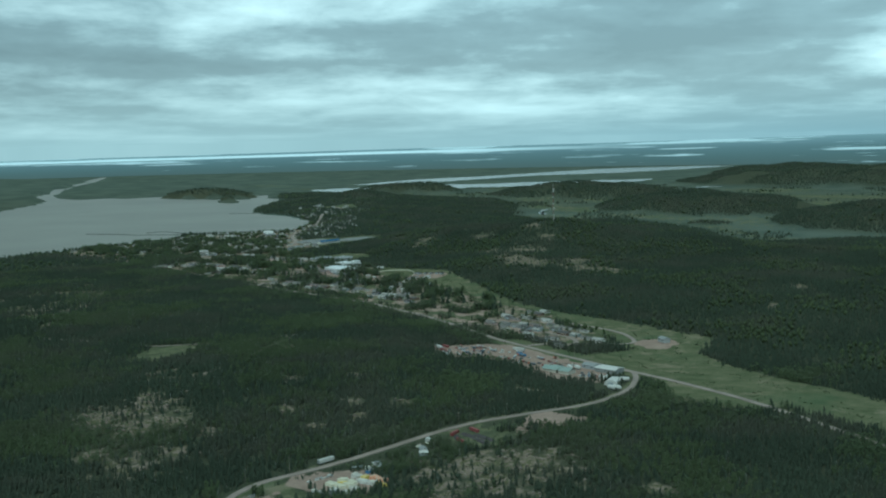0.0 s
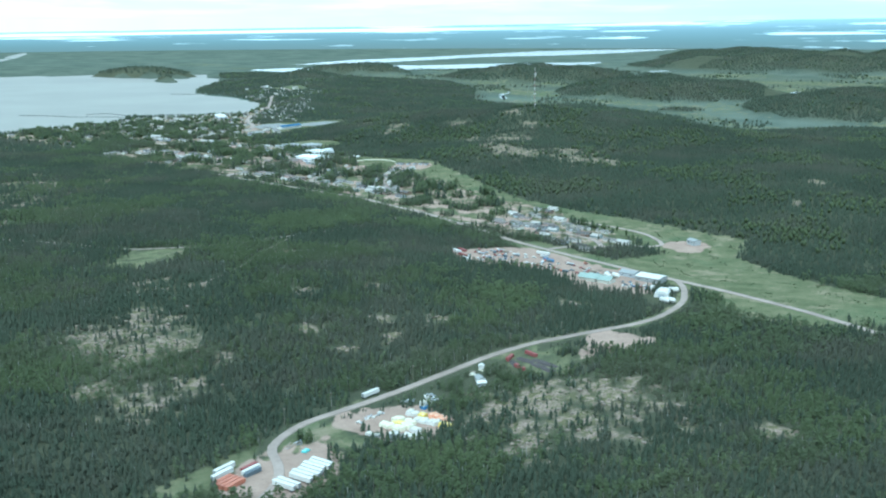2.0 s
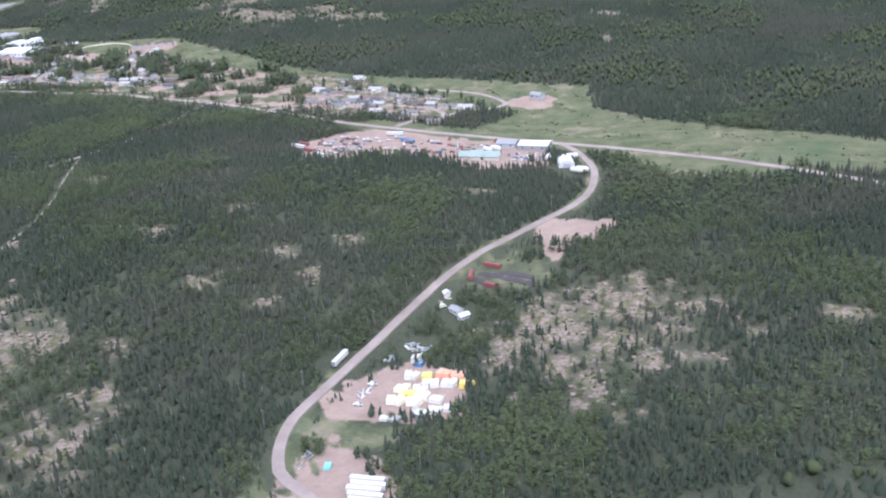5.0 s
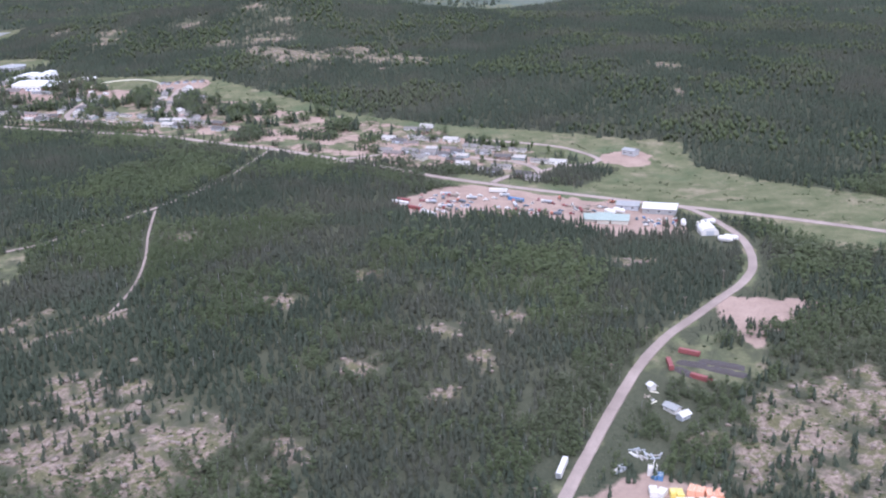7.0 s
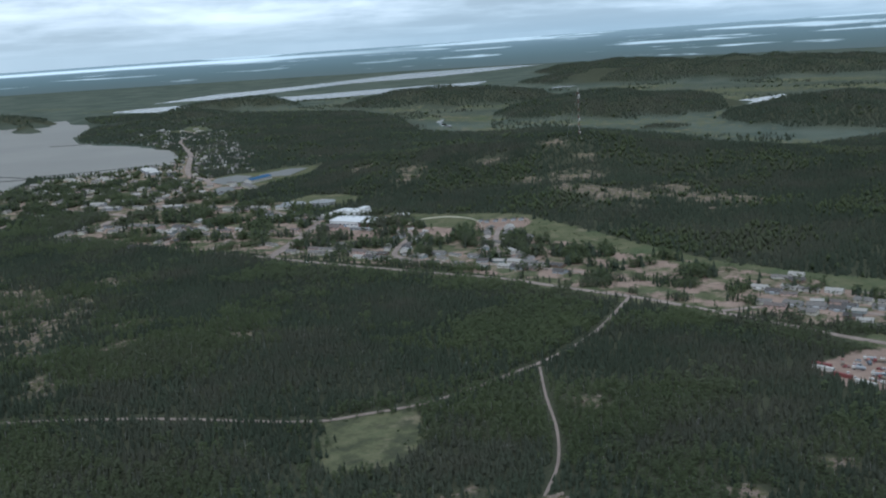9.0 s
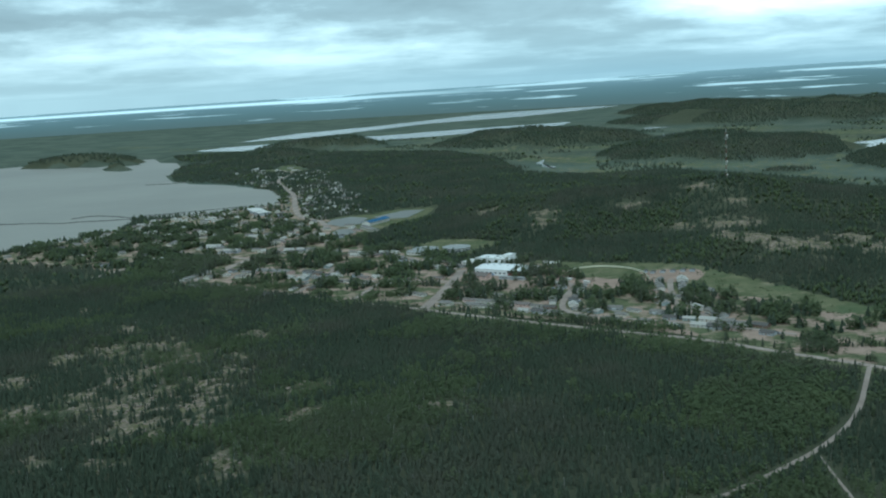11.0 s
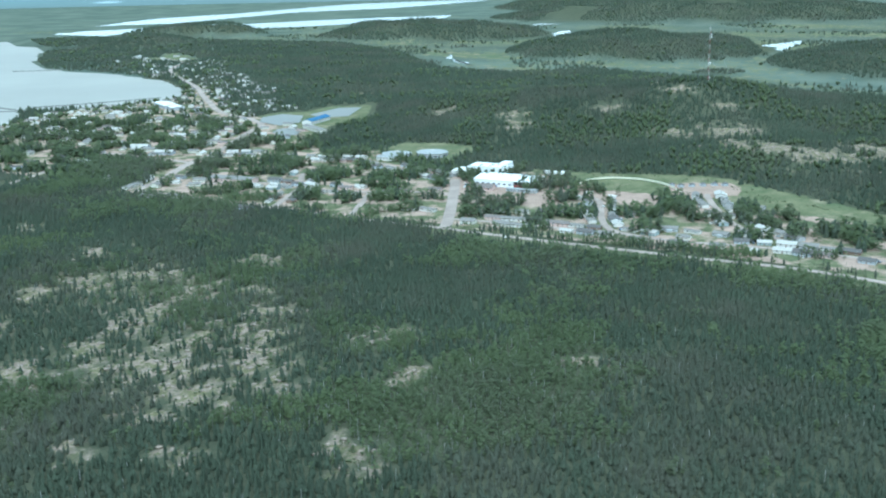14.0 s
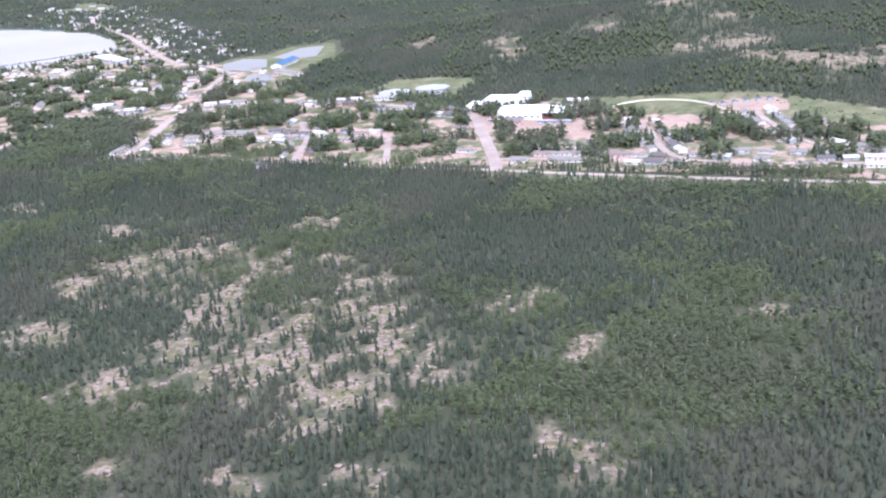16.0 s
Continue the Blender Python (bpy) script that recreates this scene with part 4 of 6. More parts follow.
WHITE = paint("white_paint", (0.64, 0.6, 0.545), 0.6)
CREAM = paint("cream_siding", (0.6, 0.56, 0.47), 0.7)
GREY = paint("grey_siding", (0.4, 0.41, 0.42), 0.7)
BROWN = paint("brown_siding", (0.22, 0.15, 0.11), 0.75)
PALE_BLUE = paint("pale_blue_siding", (0.4, 0.395, 0.385), 0.7)
PINK = paint("pinkish_siding", (0.6, 0.44, 0.38), 0.75)
TEAL = paint("teal_siding", (0.3, 0.34, 0.33), 0.7)
SHINGLE = paint("dark_shingles", (0.115, 0.1, 0.09), 0.9, wear=0.5)
SHINGLE_BROWN = paint("brown_shingles", (0.2, 0.16, 0.14), 0.9, wear=0.5)
SHINGLE_GREY = paint("grey_shingles", (0.23, 0.205, 0.18), 0.9, wear=0.5)
TIN = paint("pale_tin_roof", (0.42, 0.385, 0.34), 0.7)
GREEN_TIN = paint("green_tin_roof", (0.31, 0.36, 0.31), 0.6)
BLUE_TIN = paint("blue_tin_roof", (0.025, 0.1, 0.21), 0.75)
SLATE_TIN = paint("blue_grey_tin_roof", (0.31, 0.305, 0.29), 0.75)
RED = paint("rust_red_paint", (0.27, 0.075, 0.068), 0.65, wear=0.4)
ORANGE = paint("faded_orange_paint", (0.48, 0.18, 0.11), 0.6, wear=0.4)
BLUE = paint("blue_paint", (0.08, 0.19, 0.36), 0.55)
DARK_GREY = paint("dark_grey_paint", (0.12, 0.14, 0.16), 0.6)
YELLOW = paint("yellow_sheeting", (0.72, 0.55, 0.12), 0.6, wear=0.15)
SALMON = paint("salmon_sheeting", (0.72, 0.36, 0.22), 0.6, wear=0.15)
IVORY = paint("ivory_sheeting", (0.74, 0.68, 0.52), 0.6, wear=0.15)
TURQUOISE = paint("turquoise_tarpaulin", (0.2, 0.5, 0.48), 0.6)
RUBBER = paint("tyre_rubber", (0.02, 0.02, 0.02), 0.9)
STEEL = paint("galvanised_steel", (0.45, 0.46, 0.47), 0.45, 0.6)
TIMBER = paint("weathered_timber", (0.3, 0.24, 0.18), 0.85, wear=0.5)
STONE = paint("breakwater_stone", (0.16, 0.15, 0.13), 0.95, wear=0.5)
PEAT = paint("dark_soil", (0.075, 0.06, 0.055), 0.95, wear=0.5)


def make_glass():
    m, t, b = surface("window_glass", 0.08)
    b.inputs["Base Color"].default_value = (0.03, 0.04, 0.05, 1)
    b.inputs["Specular IOR Level"].default_value = 0.6
    return m


GLASS = make_glass()
TAKEN = []


def free(x, y, room):
    return all((x - a) ** 2 + (y - b) ** 2 > (room + r) ** 2 for a, b, r in TAKEN)


def claim(x, y, room):
    TAKEN.append((x, y, room))


# ---- houses ----
def add_window(home, x, y, z, w, h, side):
    """A white-framed window with its dark pane, on a wall that faces side (-1 or 1) along y."""
    bm = block(x - w / 2, x + w / 2, y - 0.03, y + 0.03, z, z + h)
    out = y + 0.045 * side
    block(x - w / 2 + 0.07, x + w / 2 - 0.07, out - 0.012, out + 0.012, z + 0.07, z + h - 0.07, bm=bm)
    ob = part("window", bm, WHITE, home)
    ob.data.materials.append(GLASS)
    for n, f in enumerate(ob.data.polygons):
        f.material_index = int(n >= 6)


def make_house(x, y, turn, long, deep, tall, rise, wall, roof, label, porch=False, shed=False):
    home = thing("house", x, y, turn, label, "house", "houses of the settlement", 0.05)
    a, b = long / 2, deep / 2
    part("wall", prism([(-b, -0.4), (b, -0.4), (b, tall), (0, tall + rise), (-b, tall)], -a, a), wall, home)
    over, thick, s = 0.28, 0.1, rise / b
    bm = bmesh.new()
    for k in (-1, 1):
        prism([(0, tall + rise), (k * (b + over), tall - over * s), (k * (b + over), tall - over * s + thick), (0, tall + rise + thick)], -a - over, a + over, bm)
    part("roof", bm, roof, home)
    for px in (-a * 0.55, a * 0.5):
        add_window(home, px, -b, tall * 0.42, 0.62, 0.5, -1)
        add_window(home, px, b, tall * 0.42, 0.62, 0.5, 1)
    part("door", block(-0.22, 0.22, -b - 0.05, -b + 0.02, -0.05, tall * 0.78), BROWN, home)
    if porch:
        part("steps", block(-0.45, 0.45, -b - 0.6, -b - 0.051, -0.4, 0.05), TIMBER, home)
    part("chimney", block(a * 0.2, a * 0.2 + 0.25, 0.3, 0.55, tall + rise * 0.5, tall + rise + 0.35), SHINGLE_BROWN, home)
    if porch:
        part("porch", prism([(b - 0.05, -0.4), (b + 1.1, -0.4), (b + 1.1, tall * 0.7), (b - 0.05, tall * 0.92)], -a * 0.35, a * 0.25), wall, home)
    return home


HOUSES = [
    make_house(483, 465, 80, 6.8, 3.9, 1.35, 0.75, WHITE, TIN, "white clapboard house with a pale tin roof", True),
    make_house(499, 474, 95, 7.6, 3.0, 1.25, 0.45, WHITE, SHINGLE_GREY, "long white mobile home with a grey roof"),
    make_house(473, 469, 85, 6.2, 4.0, 1.35, 0.8, GREY, SHINGLE, "grey bungalow with a dark shingle roof", True),
    make_house(446, 447, 80, 6.4, 4.2, 1.4, 0.85, CREAM, SHINGLE_GREY, "cream bungalow with a grey shingle roof"),
    make_house(448, 431, 88, 6.8, 4.0, 1.35, 0.8, BROWN, SHINGLE, "brown wooden house with a dark roof", True),
    make_house(467, 441, 90, 7.2, 3.8, 1.3, 0.6, PINK, SHINGLE_BROWN, "pinkish bungalow with a brown roof"),
    make_house(468, 425, 95, 6.6, 4.0, 1.35, 0.75, PALE_BLUE, SHINGLE_GREY, "pale blue bungalow with a grey shingle roof", True),
    make_house(465, 407, 92, 6.0, 3.8, 1.35, 0.75, TEAL, TIN, "teal house with a pale tin roof"),
]
for at in ((483, 465), (499, 474), (473, 469), (446, 447), (448, 431), (467, 441), (468, 425), (465, 407)):
    claim(*at, 3.6)
LOOP = [
    (449, 461), (496, 466), (482, 457), (443, 443), (457, 447), (464, 436), (458, 431), (466, 420), (463, 414), (464, 397), (445, 426), (439, 419), (434, 391), (471, 462), (484, 447), (438, 409),
    (465, 389), (478, 412), (456, 456), (457, 439), (465, 449), (477, 476), (453, 467), (447, 409), (506, 469), (474, 433), (476, 424), (438, 396),
]
ROW = [
    (484, 743), (493, 734), (495, 723), (499, 713), (504, 704), (512, 676), (491, 652), (491, 642), (491, 630), (490, 617), (470, 612), (469, 641), (541, 627),
    (523, 635), (483, 766), (480, 775), (519, 800), (524, 813), (518, 827), (517, 842), (510, 862), (514, 872), (498, 880), (495, 867),
    (500, 936), (488, 929), (508, 936), (568, 1015), (567, 1036), (457, 900), (450, 912), (554, 834), (449, 848), (562, 825), (570, 850),
]
NEW_ROW = [(571, 676), (570, 671), (572, 666), (574, 661), (576, 656), (577, 651)]
PENINSULA = [(1071, 1522), (1079, 1500), (1115, 1511), (1194, 1583), (1045, 1408), (1054, 1387), (1074, 1563), (1034, 1535), (831, 1171), (847, 1174), (860, 1170), (857, 1150), (858, 1199), (870, 1160), (789, 1151)]
house_rng = random.Random(11)


def settle(x, y, turn, room=3.6):
    again(HOUSES[house_rng.choice((0, 0, 1, 1, 2, 3, 3, 4, 5, 6, 7))], x, y, turn, 0.05, house_rng.uniform(0.85, 1.15))
    claim(x, y, room)


for hx, hy in LOOP:
    if free(hx, hy, 2.2):
        settle(hx, hy, 92 + house_rng.uniform(-10, 10), 2.8)
for hx, hy in ROW:
    settle(hx, hy, 90 + house_rng.uniform(-12, 12))
for hx, hy in NEW_ROW:
    again(HOUSES[2], hx, hy, 20, 0.05, 0.62)
    claim(hx, hy, 2.0)
for hx, hy in PENINSULA:
    settle(hx, hy, house_rng.uniform(0, 180), 5)

# Larger buildings keep their ground clear of the rows of houses.
for cx, cy, room in ((557, 758, 20), (577, 772, 12), (606, 846, 20), (722, 1001, 22), (738, 1170, 16), (505, 903, 12), (507, 1019, 8), (538, 742, 9), (566, 720, 16), (556, 690, 16)):
    claim(cx, cy, room)


def on_street(x, y):
    one, two = np.array([float(x)]), np.array([float(y)])
    return any(off(line, one, two)[0] < half + 2.3 for half, line in ROADS.values())


def line_streets():
    """Houses on both sides of each street, with gaps."""
    for name in ("long_street", "short_street", "row_street", "east_street", "upper_street", "bend_street", "main_street", "shore_street", "side_street", "loop_street"):
        half, line = ROADS[name]
        pts = rounded(line, 1.0)
        for n in range(4, len(pts) - 4, 8):
            along = (pts[n + 1] - pts[n - 1]).normalized()
            for side in (-1, 1):
                q = pts[n] + Vector((-along.y, along.x, 0)) * side * (half + house_rng.uniform(3.4, 4.6))
                if house_rng.random() < 0.82 and free(q.x, q.y, 3.7) and not on_street(q.x, q.y) and len(TAKEN) < 215:
                    settle(q.x, q.y, math.degrees(math.atan2(along.y, along.x)) + house_rng.uniform(-6, 6))


def fill_quarter():
    """The old quarter by the lake, where the houses stand loosely."""
    tries = 0
    while len(TAKEN) < 300 and tries < 4000:
        tries += 1
        x, y = house_rng.uniform(475, 860), house_rng.uniform(950, 1240)
        one, two = np.array([x]), np.array([y])
        if inside(TOWN, one, two)[0] and free(x, y, 4.6) and not on_street(x, y) and off(LAKE, one, two, True)[0] > 6 and not inside(LAKE, one, two)[0]:
            settle(x, y, house_rng.choice((25, 115)) + house_rng.uniform(-10, 10), 4.4)


def far_quarter():
    """The crowd of small roofs farther along the shore, too many to count."""
    r = random.Random(31)
    walls, roofs = bmesh.new(), [bmesh.new(), bmesh.new(), bmesh.new()]
    count = tries = 0
    while count < 230 and tries < 9000:
        tries += 1
        x, y = r.uniform(560, 1080), r.uniform(960, 1500)
        one, two = np.array([x]), np.array([y])
        near_town = inside(TOWN, one, two)[0] or (y > x * 0.9 + 280 and off(ROADS["main_street"][1], one, two)[0] < 60)
        if not near_town or not free(x, y, 4.0) or on_street(x, y) or inside(LAKE, one, two)[0] or off(LAKE, one, two, True)[0] < 6 or inside(BANKS, one, two)[0]:
            continue
        count += 1
        claim(x, y, 4.0)
        m = pose(x, y, float(height(x, y)), 0, 0, r.choice((25, 115)) + r.uniform(-12, 12)) @ Matrix.Scale(r.uniform(0.85, 1.25), 4)
        for bm, made in ((walls, prism([(-1.9, -0.4), (1.9, -0.4), (1.9, 1.3), (0, 2.0), (-1.9, 1.3)], -3.2, 3.2)), (r.choice(roofs), prism([(-2.2, 1.22), (0, 2.03), (2.2, 1.22), (0, 2.16)], -3.5, 3.5))):
            made.transform(m)
            me = bpy.data.meshes.new("piece")
            made.to_mesh(me)
            made.free()
            bm.from_mesh(me)
            bpy.data.meshes.remove(me)
    crowd = tagged(new("distant_houses"), "crowd of small houses with white, grey and brown roofs", "houses", kind="stuff")
    part("wall", walls, CREAM, crowd)
    for bm, mat in zip(roofs, (TIN, SHINGLE_GREY, SHINGLE_BROWN)):
        part("roof", bm, mat, crowd)


line_streets()
fill_quarter()
far_quarter()


# ---- larger buildings ----
def hall(name, x, y, turn, long, deep, tall, rise, wall, roof, label, category="building", doors=1, windows=4, over=0.3):
    home = thing(name, x, y, turn, label, category, sink=0.05)
    a, b = long / 2, deep / 2
    part("wall", prism([(-b, -0.6), (b, -0.6), (b, tall), (0, tall + rise), (-b, tall)], -a, a), wall, home)
    bm, s = bmesh.new(), rise / b
    for k in (-1, 1):
        prism([(0, tall + rise), (k * (b + over), tall - over * s), (k * (b + over), tall - over * s + 0.14), (0, tall + rise + 0.14)], -a - over, a + over, bm)
    part("roof", bm, roof, home)
    for n in range(windows):
        px = -a + long * (n + 0.5) / windows
        add_window(home, px, -b, tall * 0.45, min(1.0, long / windows * 0.5), tall * 0.3, -1)
        add_window(home, px, b, tall * 0.45, min(1.0, long / windows * 0.5), tall * 0.3, 1)
    for n in range(doors):
        px = -a + long * (n + 1) / (doors + 1)
        part("door", block(px - 0.5, px + 0.5, -b - 0.06, -b + 0.02, 0.0, min(1.6, tall * 0.7)), STEEL, home)
    return home


def make_school():
    home = thing("school", 556, 760, 94, "large white school and arena with low metal roofs", "school", sink=0.1)
    bright = paint("bright_white_metal", (0.8, 0.78, 0.75), 0.6)
    part("hall", prism([(-9, -0.6), (9.5, -0.6), (9.5, 3.4), (0, 4.3), (-9, 3.4)], -7, 15), bright, home)
    bm = bmesh.new()
    for k, b in ((-1, 9.3), (1, 9.8)):
        prism([(0, 4.32), (k * b, 3.38), (k * b, 3.56), (0, 4.5)], -18.3, 15.3, bm)
    part("roof", bm, bright, home)
    part("annex", prism([(-9, -0.6), (5.5, -0.6), (5.5, 3.4), (0, 4.3), (-9, 3.4)], -18, -7.01), WHITE, home)
    part("lower_storey", block(-18, -7.02, 5.52, 8.6, -0.6, 1.5), RED, home, "red-faced lower storey under the eaves")
    part("tall_block", block(7, 29, -27, -14, -0.6, 5.2, 0.06), bright, home)
    part("parapet", block(6.8, 29.2, -14.2, -13.9, 5.21, 5.5), WHITE, home)
    part("tower", block(7.2, 12, -26, -19, 5.21, 7.2, 0.05), bright, home)
    part("side_wing", block(29.02, 38, -24, -12, -0.6, 2.6, 0.05), WHITE, home)
    part("link", block(6.5, 14, -13.88, -9.01, -0.6, 2.8), GREY, home)
    for n in range(7):
        px = -5.2 + n * 3.0
        win = part("window", block(px - 0.8, px + 0.8, 9.45, 9.6, 1.2, 2.0), GREY, home)
        part("pane", block(px - 0.7, px + 0.7, 9.61, 9.64, 1.28, 1.92), GLASS, win)
    for n in range(2):
        part("door", block(2 + n * 4, 3.2 + n * 4, 9.45, 9.58, 0, 1.1), BLUE, home)
    for n in range(5):
        part("roof_vent", block(-7 + n * 4.6, -6.3 + n * 4.6, -0.4, 0.4, 4.4, 4.8), STEEL, home)


make_school()
hall("gabled_hall", 537.5, 764, 95, 10, 6.5, 1.9, 1.5, PINK, SHINGLE_BROWN, "pinkish gabled hall with a brown roof", windows=3)
for n in range(4):
    hall("portable_classroom", 539.5, 750 - 4.2 * n, 90, 3.6, 3.0, 1.5, 0.25, PALE_BLUE if n % 2 else GREY, SLATE_TIN, "blue-grey portable classroom with a flat roof", windows=2)
hall("long_workshop", 505, 902, 97, 26, 9, 2.2, 0.7, PINK, SHINGLE_GREY, "long pinkish workshop with a grey roof", windows=8, doors=3)
hall("store", 738, 1172, 60, 32, 12, 2.8, 0.5, GREY, WHITE, "grocery store with a wide white roof", windows=6)
hall("store_wing", 728, 1152, 60, 14, 11, 2.4, 0.4, GREY, WHITE, "low store wing with a white roof", windows=3)
hall("water_plant", 703, 989, 8, 30, 8, 2.6, 1.4, WHITE, BLUE_TIN, "water plant with a bright blue roof beside the ponds", windows=6)
hall("two_storey_office", 507, 1019, 100, 9, 6, 3.6, 0.3, PALE_BLUE, WHITE, "two-storey blue office with a flat white roof", windows=4)
hall("row_of_flats", 668, 965, 60, 30, 6, 2.2, 0.9, CREAM, SHINGLE_GREY, "long row of cream flats with a grey roof", windows=9, doors=4)
hall("clinic", 560, 1005, 110, 12, 6, 2.0, 0.9, GREY, TIN, "grey clinic with a pale roof", windows=4)
hall("clinic", 571, 1037, 110, 12, 6, 2.0, 0.9, GREY, TIN, "grey clinic with a pale roof", windows=4)
hall("workshop", 405.5, 332.5, 95, 12, 8, 2.3, 0.6, SLATE_TIN, WHITE, "blue-grey workshop with a white metal roof", windows=3, doors=2)
hall("storage_shed", 406, 344.5, 95, 8, 6, 2.0, 0.8, GREY, SLATE_TIN, "grey storage shed with a blue-grey roof", windows=2)
hall("blue_hut", 492, 363, 70, 6, 4.5, 2.4, 0.7, PALE_BLUE, SLATE_TIN, "pale blue-grey hut on a dirt lot", "hut", windows=2)
hall("lakeside_lodge", 1075, 1540, 30, 22, 8, 2.4, 1.2, WHITE, TIN, "white lodge on the far shore", windows=6)


def make_octagon(x, y, turn, r, label):
    home = thing("learning_centre", x, y, turn, label, "building", "twin eight-sided halls", 0.05)
    part("wall", barrel(r, 3.0, 8, at=(0, 0, 0.9)), PALE_BLUE, home)
    part("band", barrel(r + 0.06, 0.5, 8, at=(0, 0, 1.7)), WHITE, home, "white band")
    part("roof", barrel(r + 0.7, 1.1, 8, 1.6, at=(0, 0, 2.96)), SLATE_TIN, home)
    part("lantern", barrel(1.5, 0.5, 8, 0.6, at=(0, 0, 3.76)), TIN, home)
    for n in range(8):
        a = radians(45 * n + 22.5)
        bm = block(-0.9, 0.9, -0.05, 0.05, 0.5, 1.2)
        bmesh.ops.transform(bm, matrix=pose((r * 0.925 + 0.06) * math.cos(a), (r * 0.925 + 0.06) * math.sin(a), 0, 0, 0, 45 * n + 22.5 + 90), verts=bm.verts)
        part("window", bm, GLASS, home)


make_octagon(603, 857, 10, 9.0, "low blue-grey eight-sided hall with a tin roof")
make_octagon(613, 838, 20, 9.5, "wider blue-grey eight-sided hall with a tin roof")
hall("centre_wing", 594, 858, 95, 12, 6, 2.0, 0.5, WHITE, SLATE_TIN, "white wing before the eight-sided halls", windows=6)


def make_green_roof():
    home = thing("lodge", 384.5, 347.5, 100, "lodge with a stepped green metal roof", "building", sink=0.05)
    for n, (x0, x1, y0, y1, z) in enumerate(((-8, -1.5, -3.6, 3.8, 1.7), (-1.49, 3.5, -4.6, 4.6, 2.0), (3.51, 8, -3.2, 3.0, 1.6))):
        part("wall", block(x0 + 0.3, x1 - 0.3, y0 + 0.3, y1 - 0.3, -0.5, z), CREAM, home)
        mid = (y0 + y1) / 2
        part("roof", prism([(y0 - 0.3, z - 0.1), (mid, z + 1.3), (y1 + 0.3, z - 0.1), (mid, z + 1.15)], x0 - 0.2, x1 + 0.2), GREEN_TIN, home)


make_green_roof()


def make_tent_shed(x, y, turn, long, deep, tall, material, label):
    home = thing("fabric_shed", x, y, turn, label, "shed", sink=0.05)
    arc = [(-deep / 2 * math.cos(radians(a)), tall * 0.35 + tall * 0.65 * math.sin(radians(a))) for a in range(0, 181, 20)]
    part("cover", prism([(-deep / 2, -0.3)] + arc + [(deep / 2, -0.3)], -long / 2, long / 2), material, home)
    part("door", block(-long / 2 - 0.05, -long / 2 + 0.02, -deep * 0.22, deep * 0.22, -0.2, tall * 0.6), GREY, home)


make_tent_shed(383, 312, 25, 8, 6, 3.0, WHITE, "white fabric storage shed")
make_tent_shed(388.5, 314.5, 20, 4, 4, 2.2, IVORY, "cream fabric storage shed")


def make_tank(name, x, y, turn, r, long, material, label):
    tank = thing(name, x, y, turn, label, "tank", "white storage tanks")
    bm = barrel(r, long, 14, axis="X", at=(0, 0, r + 0.25))
    for k in (-1, 1):
        bmesh.ops.create_uvsphere(bm, u_segments=14, v_segments=7, radius=r, matrix=Matrix.Translation((k * long / 2, 0, r + 0.25)))
    part("shell", bm, material, tank)
    for k in (-1, 1):
        part("saddle", block(k * long * 0.3 - 0.15, k * long * 0.3 + 0.15, -r * 0.7, r * 0.7, -0.2, r * 0.6), STEEL, tank)
    return tank


fuel_tank = make_tank("fuel_tank", 394, 348.5, 60, 1.0, 3.2, WHITE, "white fuel tank on steel saddles")
for tx, ty, ta in ((397, 346, 70), (373, 304.5, 80), (389, 321, 10), (393, 313, 120), (583, 744, 15), (584, 740.5, 15), (582, 747, 15), (375, 303, 85)):
    again(fuel_tank, tx, ty, ta)


def make_silo():
    silo = thing("water_silo", 201, 284.5, 0, "round grey water tank with a white cone roof", "tank", sink=0.05)
    part("shell", barrel(1.25, 2.4, 18, at=(0, 0, 1.0)), STEEL, silo)
    part("roof", barrel(1.4, 0.7, 18, 0.12, at=(0, 0, 2.56)), WHITE, silo)
    part("hatch", barrel(0.16, 0.16, 10, at=(0, 0, 2.98)), STEEL, silo)


make_silo()


# ---- trailers, containers and vehicles ----
def make_wheel(parent, x, y, r, w=0.14):
    tyre = part("wheel", barrel(r, w, 12, axis="Y", at=(x, y, r)), RUBBER, parent)
    if r > 0.2:
        part("rim", barrel(r * 0.5, w + 0.02, 8, axis="Y", at=(x, y, r)), STEEL, tyre)


def make_trailer(x, y, turn, material, label, long=7.2):
    body = thing("semi_trailer", x, y, turn, label, "trailer", "parked semi-trailers")
    bm = block(-long / 2, long / 2, -0.58, 0.58, 0.55, 1.85, 0.03)
    for n in range(18):
        px = -long / 2 + long * (n + 0.5) / 18
        for k in (-1, 1):
            block(px - 0.03, px + 0.03, k * 0.585 - 0.012, k * 0.585 + 0.012, 0.6, 1.8, bm=bm)
    part("box", bm, material, body)
    part("chassis", block(-long / 2 + 0.2, long / 2 - 0.2, -0.3, 0.3, 0.36, 0.54), DARK_GREY, body)
    part("rear_door", block(-long / 2 - 0.02, -long / 2 - 0.001, -0.5, 0.5, 0.62, 1.78), STEEL, body)
    for px in (-long / 2 + 0.6, -long / 2 + 1.15):
        for k in (-1, 1):
            make_wheel(body, px, k * 0.48, 0.23, 0.2)
    for k in (-1, 1):
        part("landing_leg", block(long / 2 - 1.7, long / 2 - 1.6, k * 0.4 - 0.05, k * 0.4 + 0.05, 0.0, 0.36), STEEL, body)
    return body


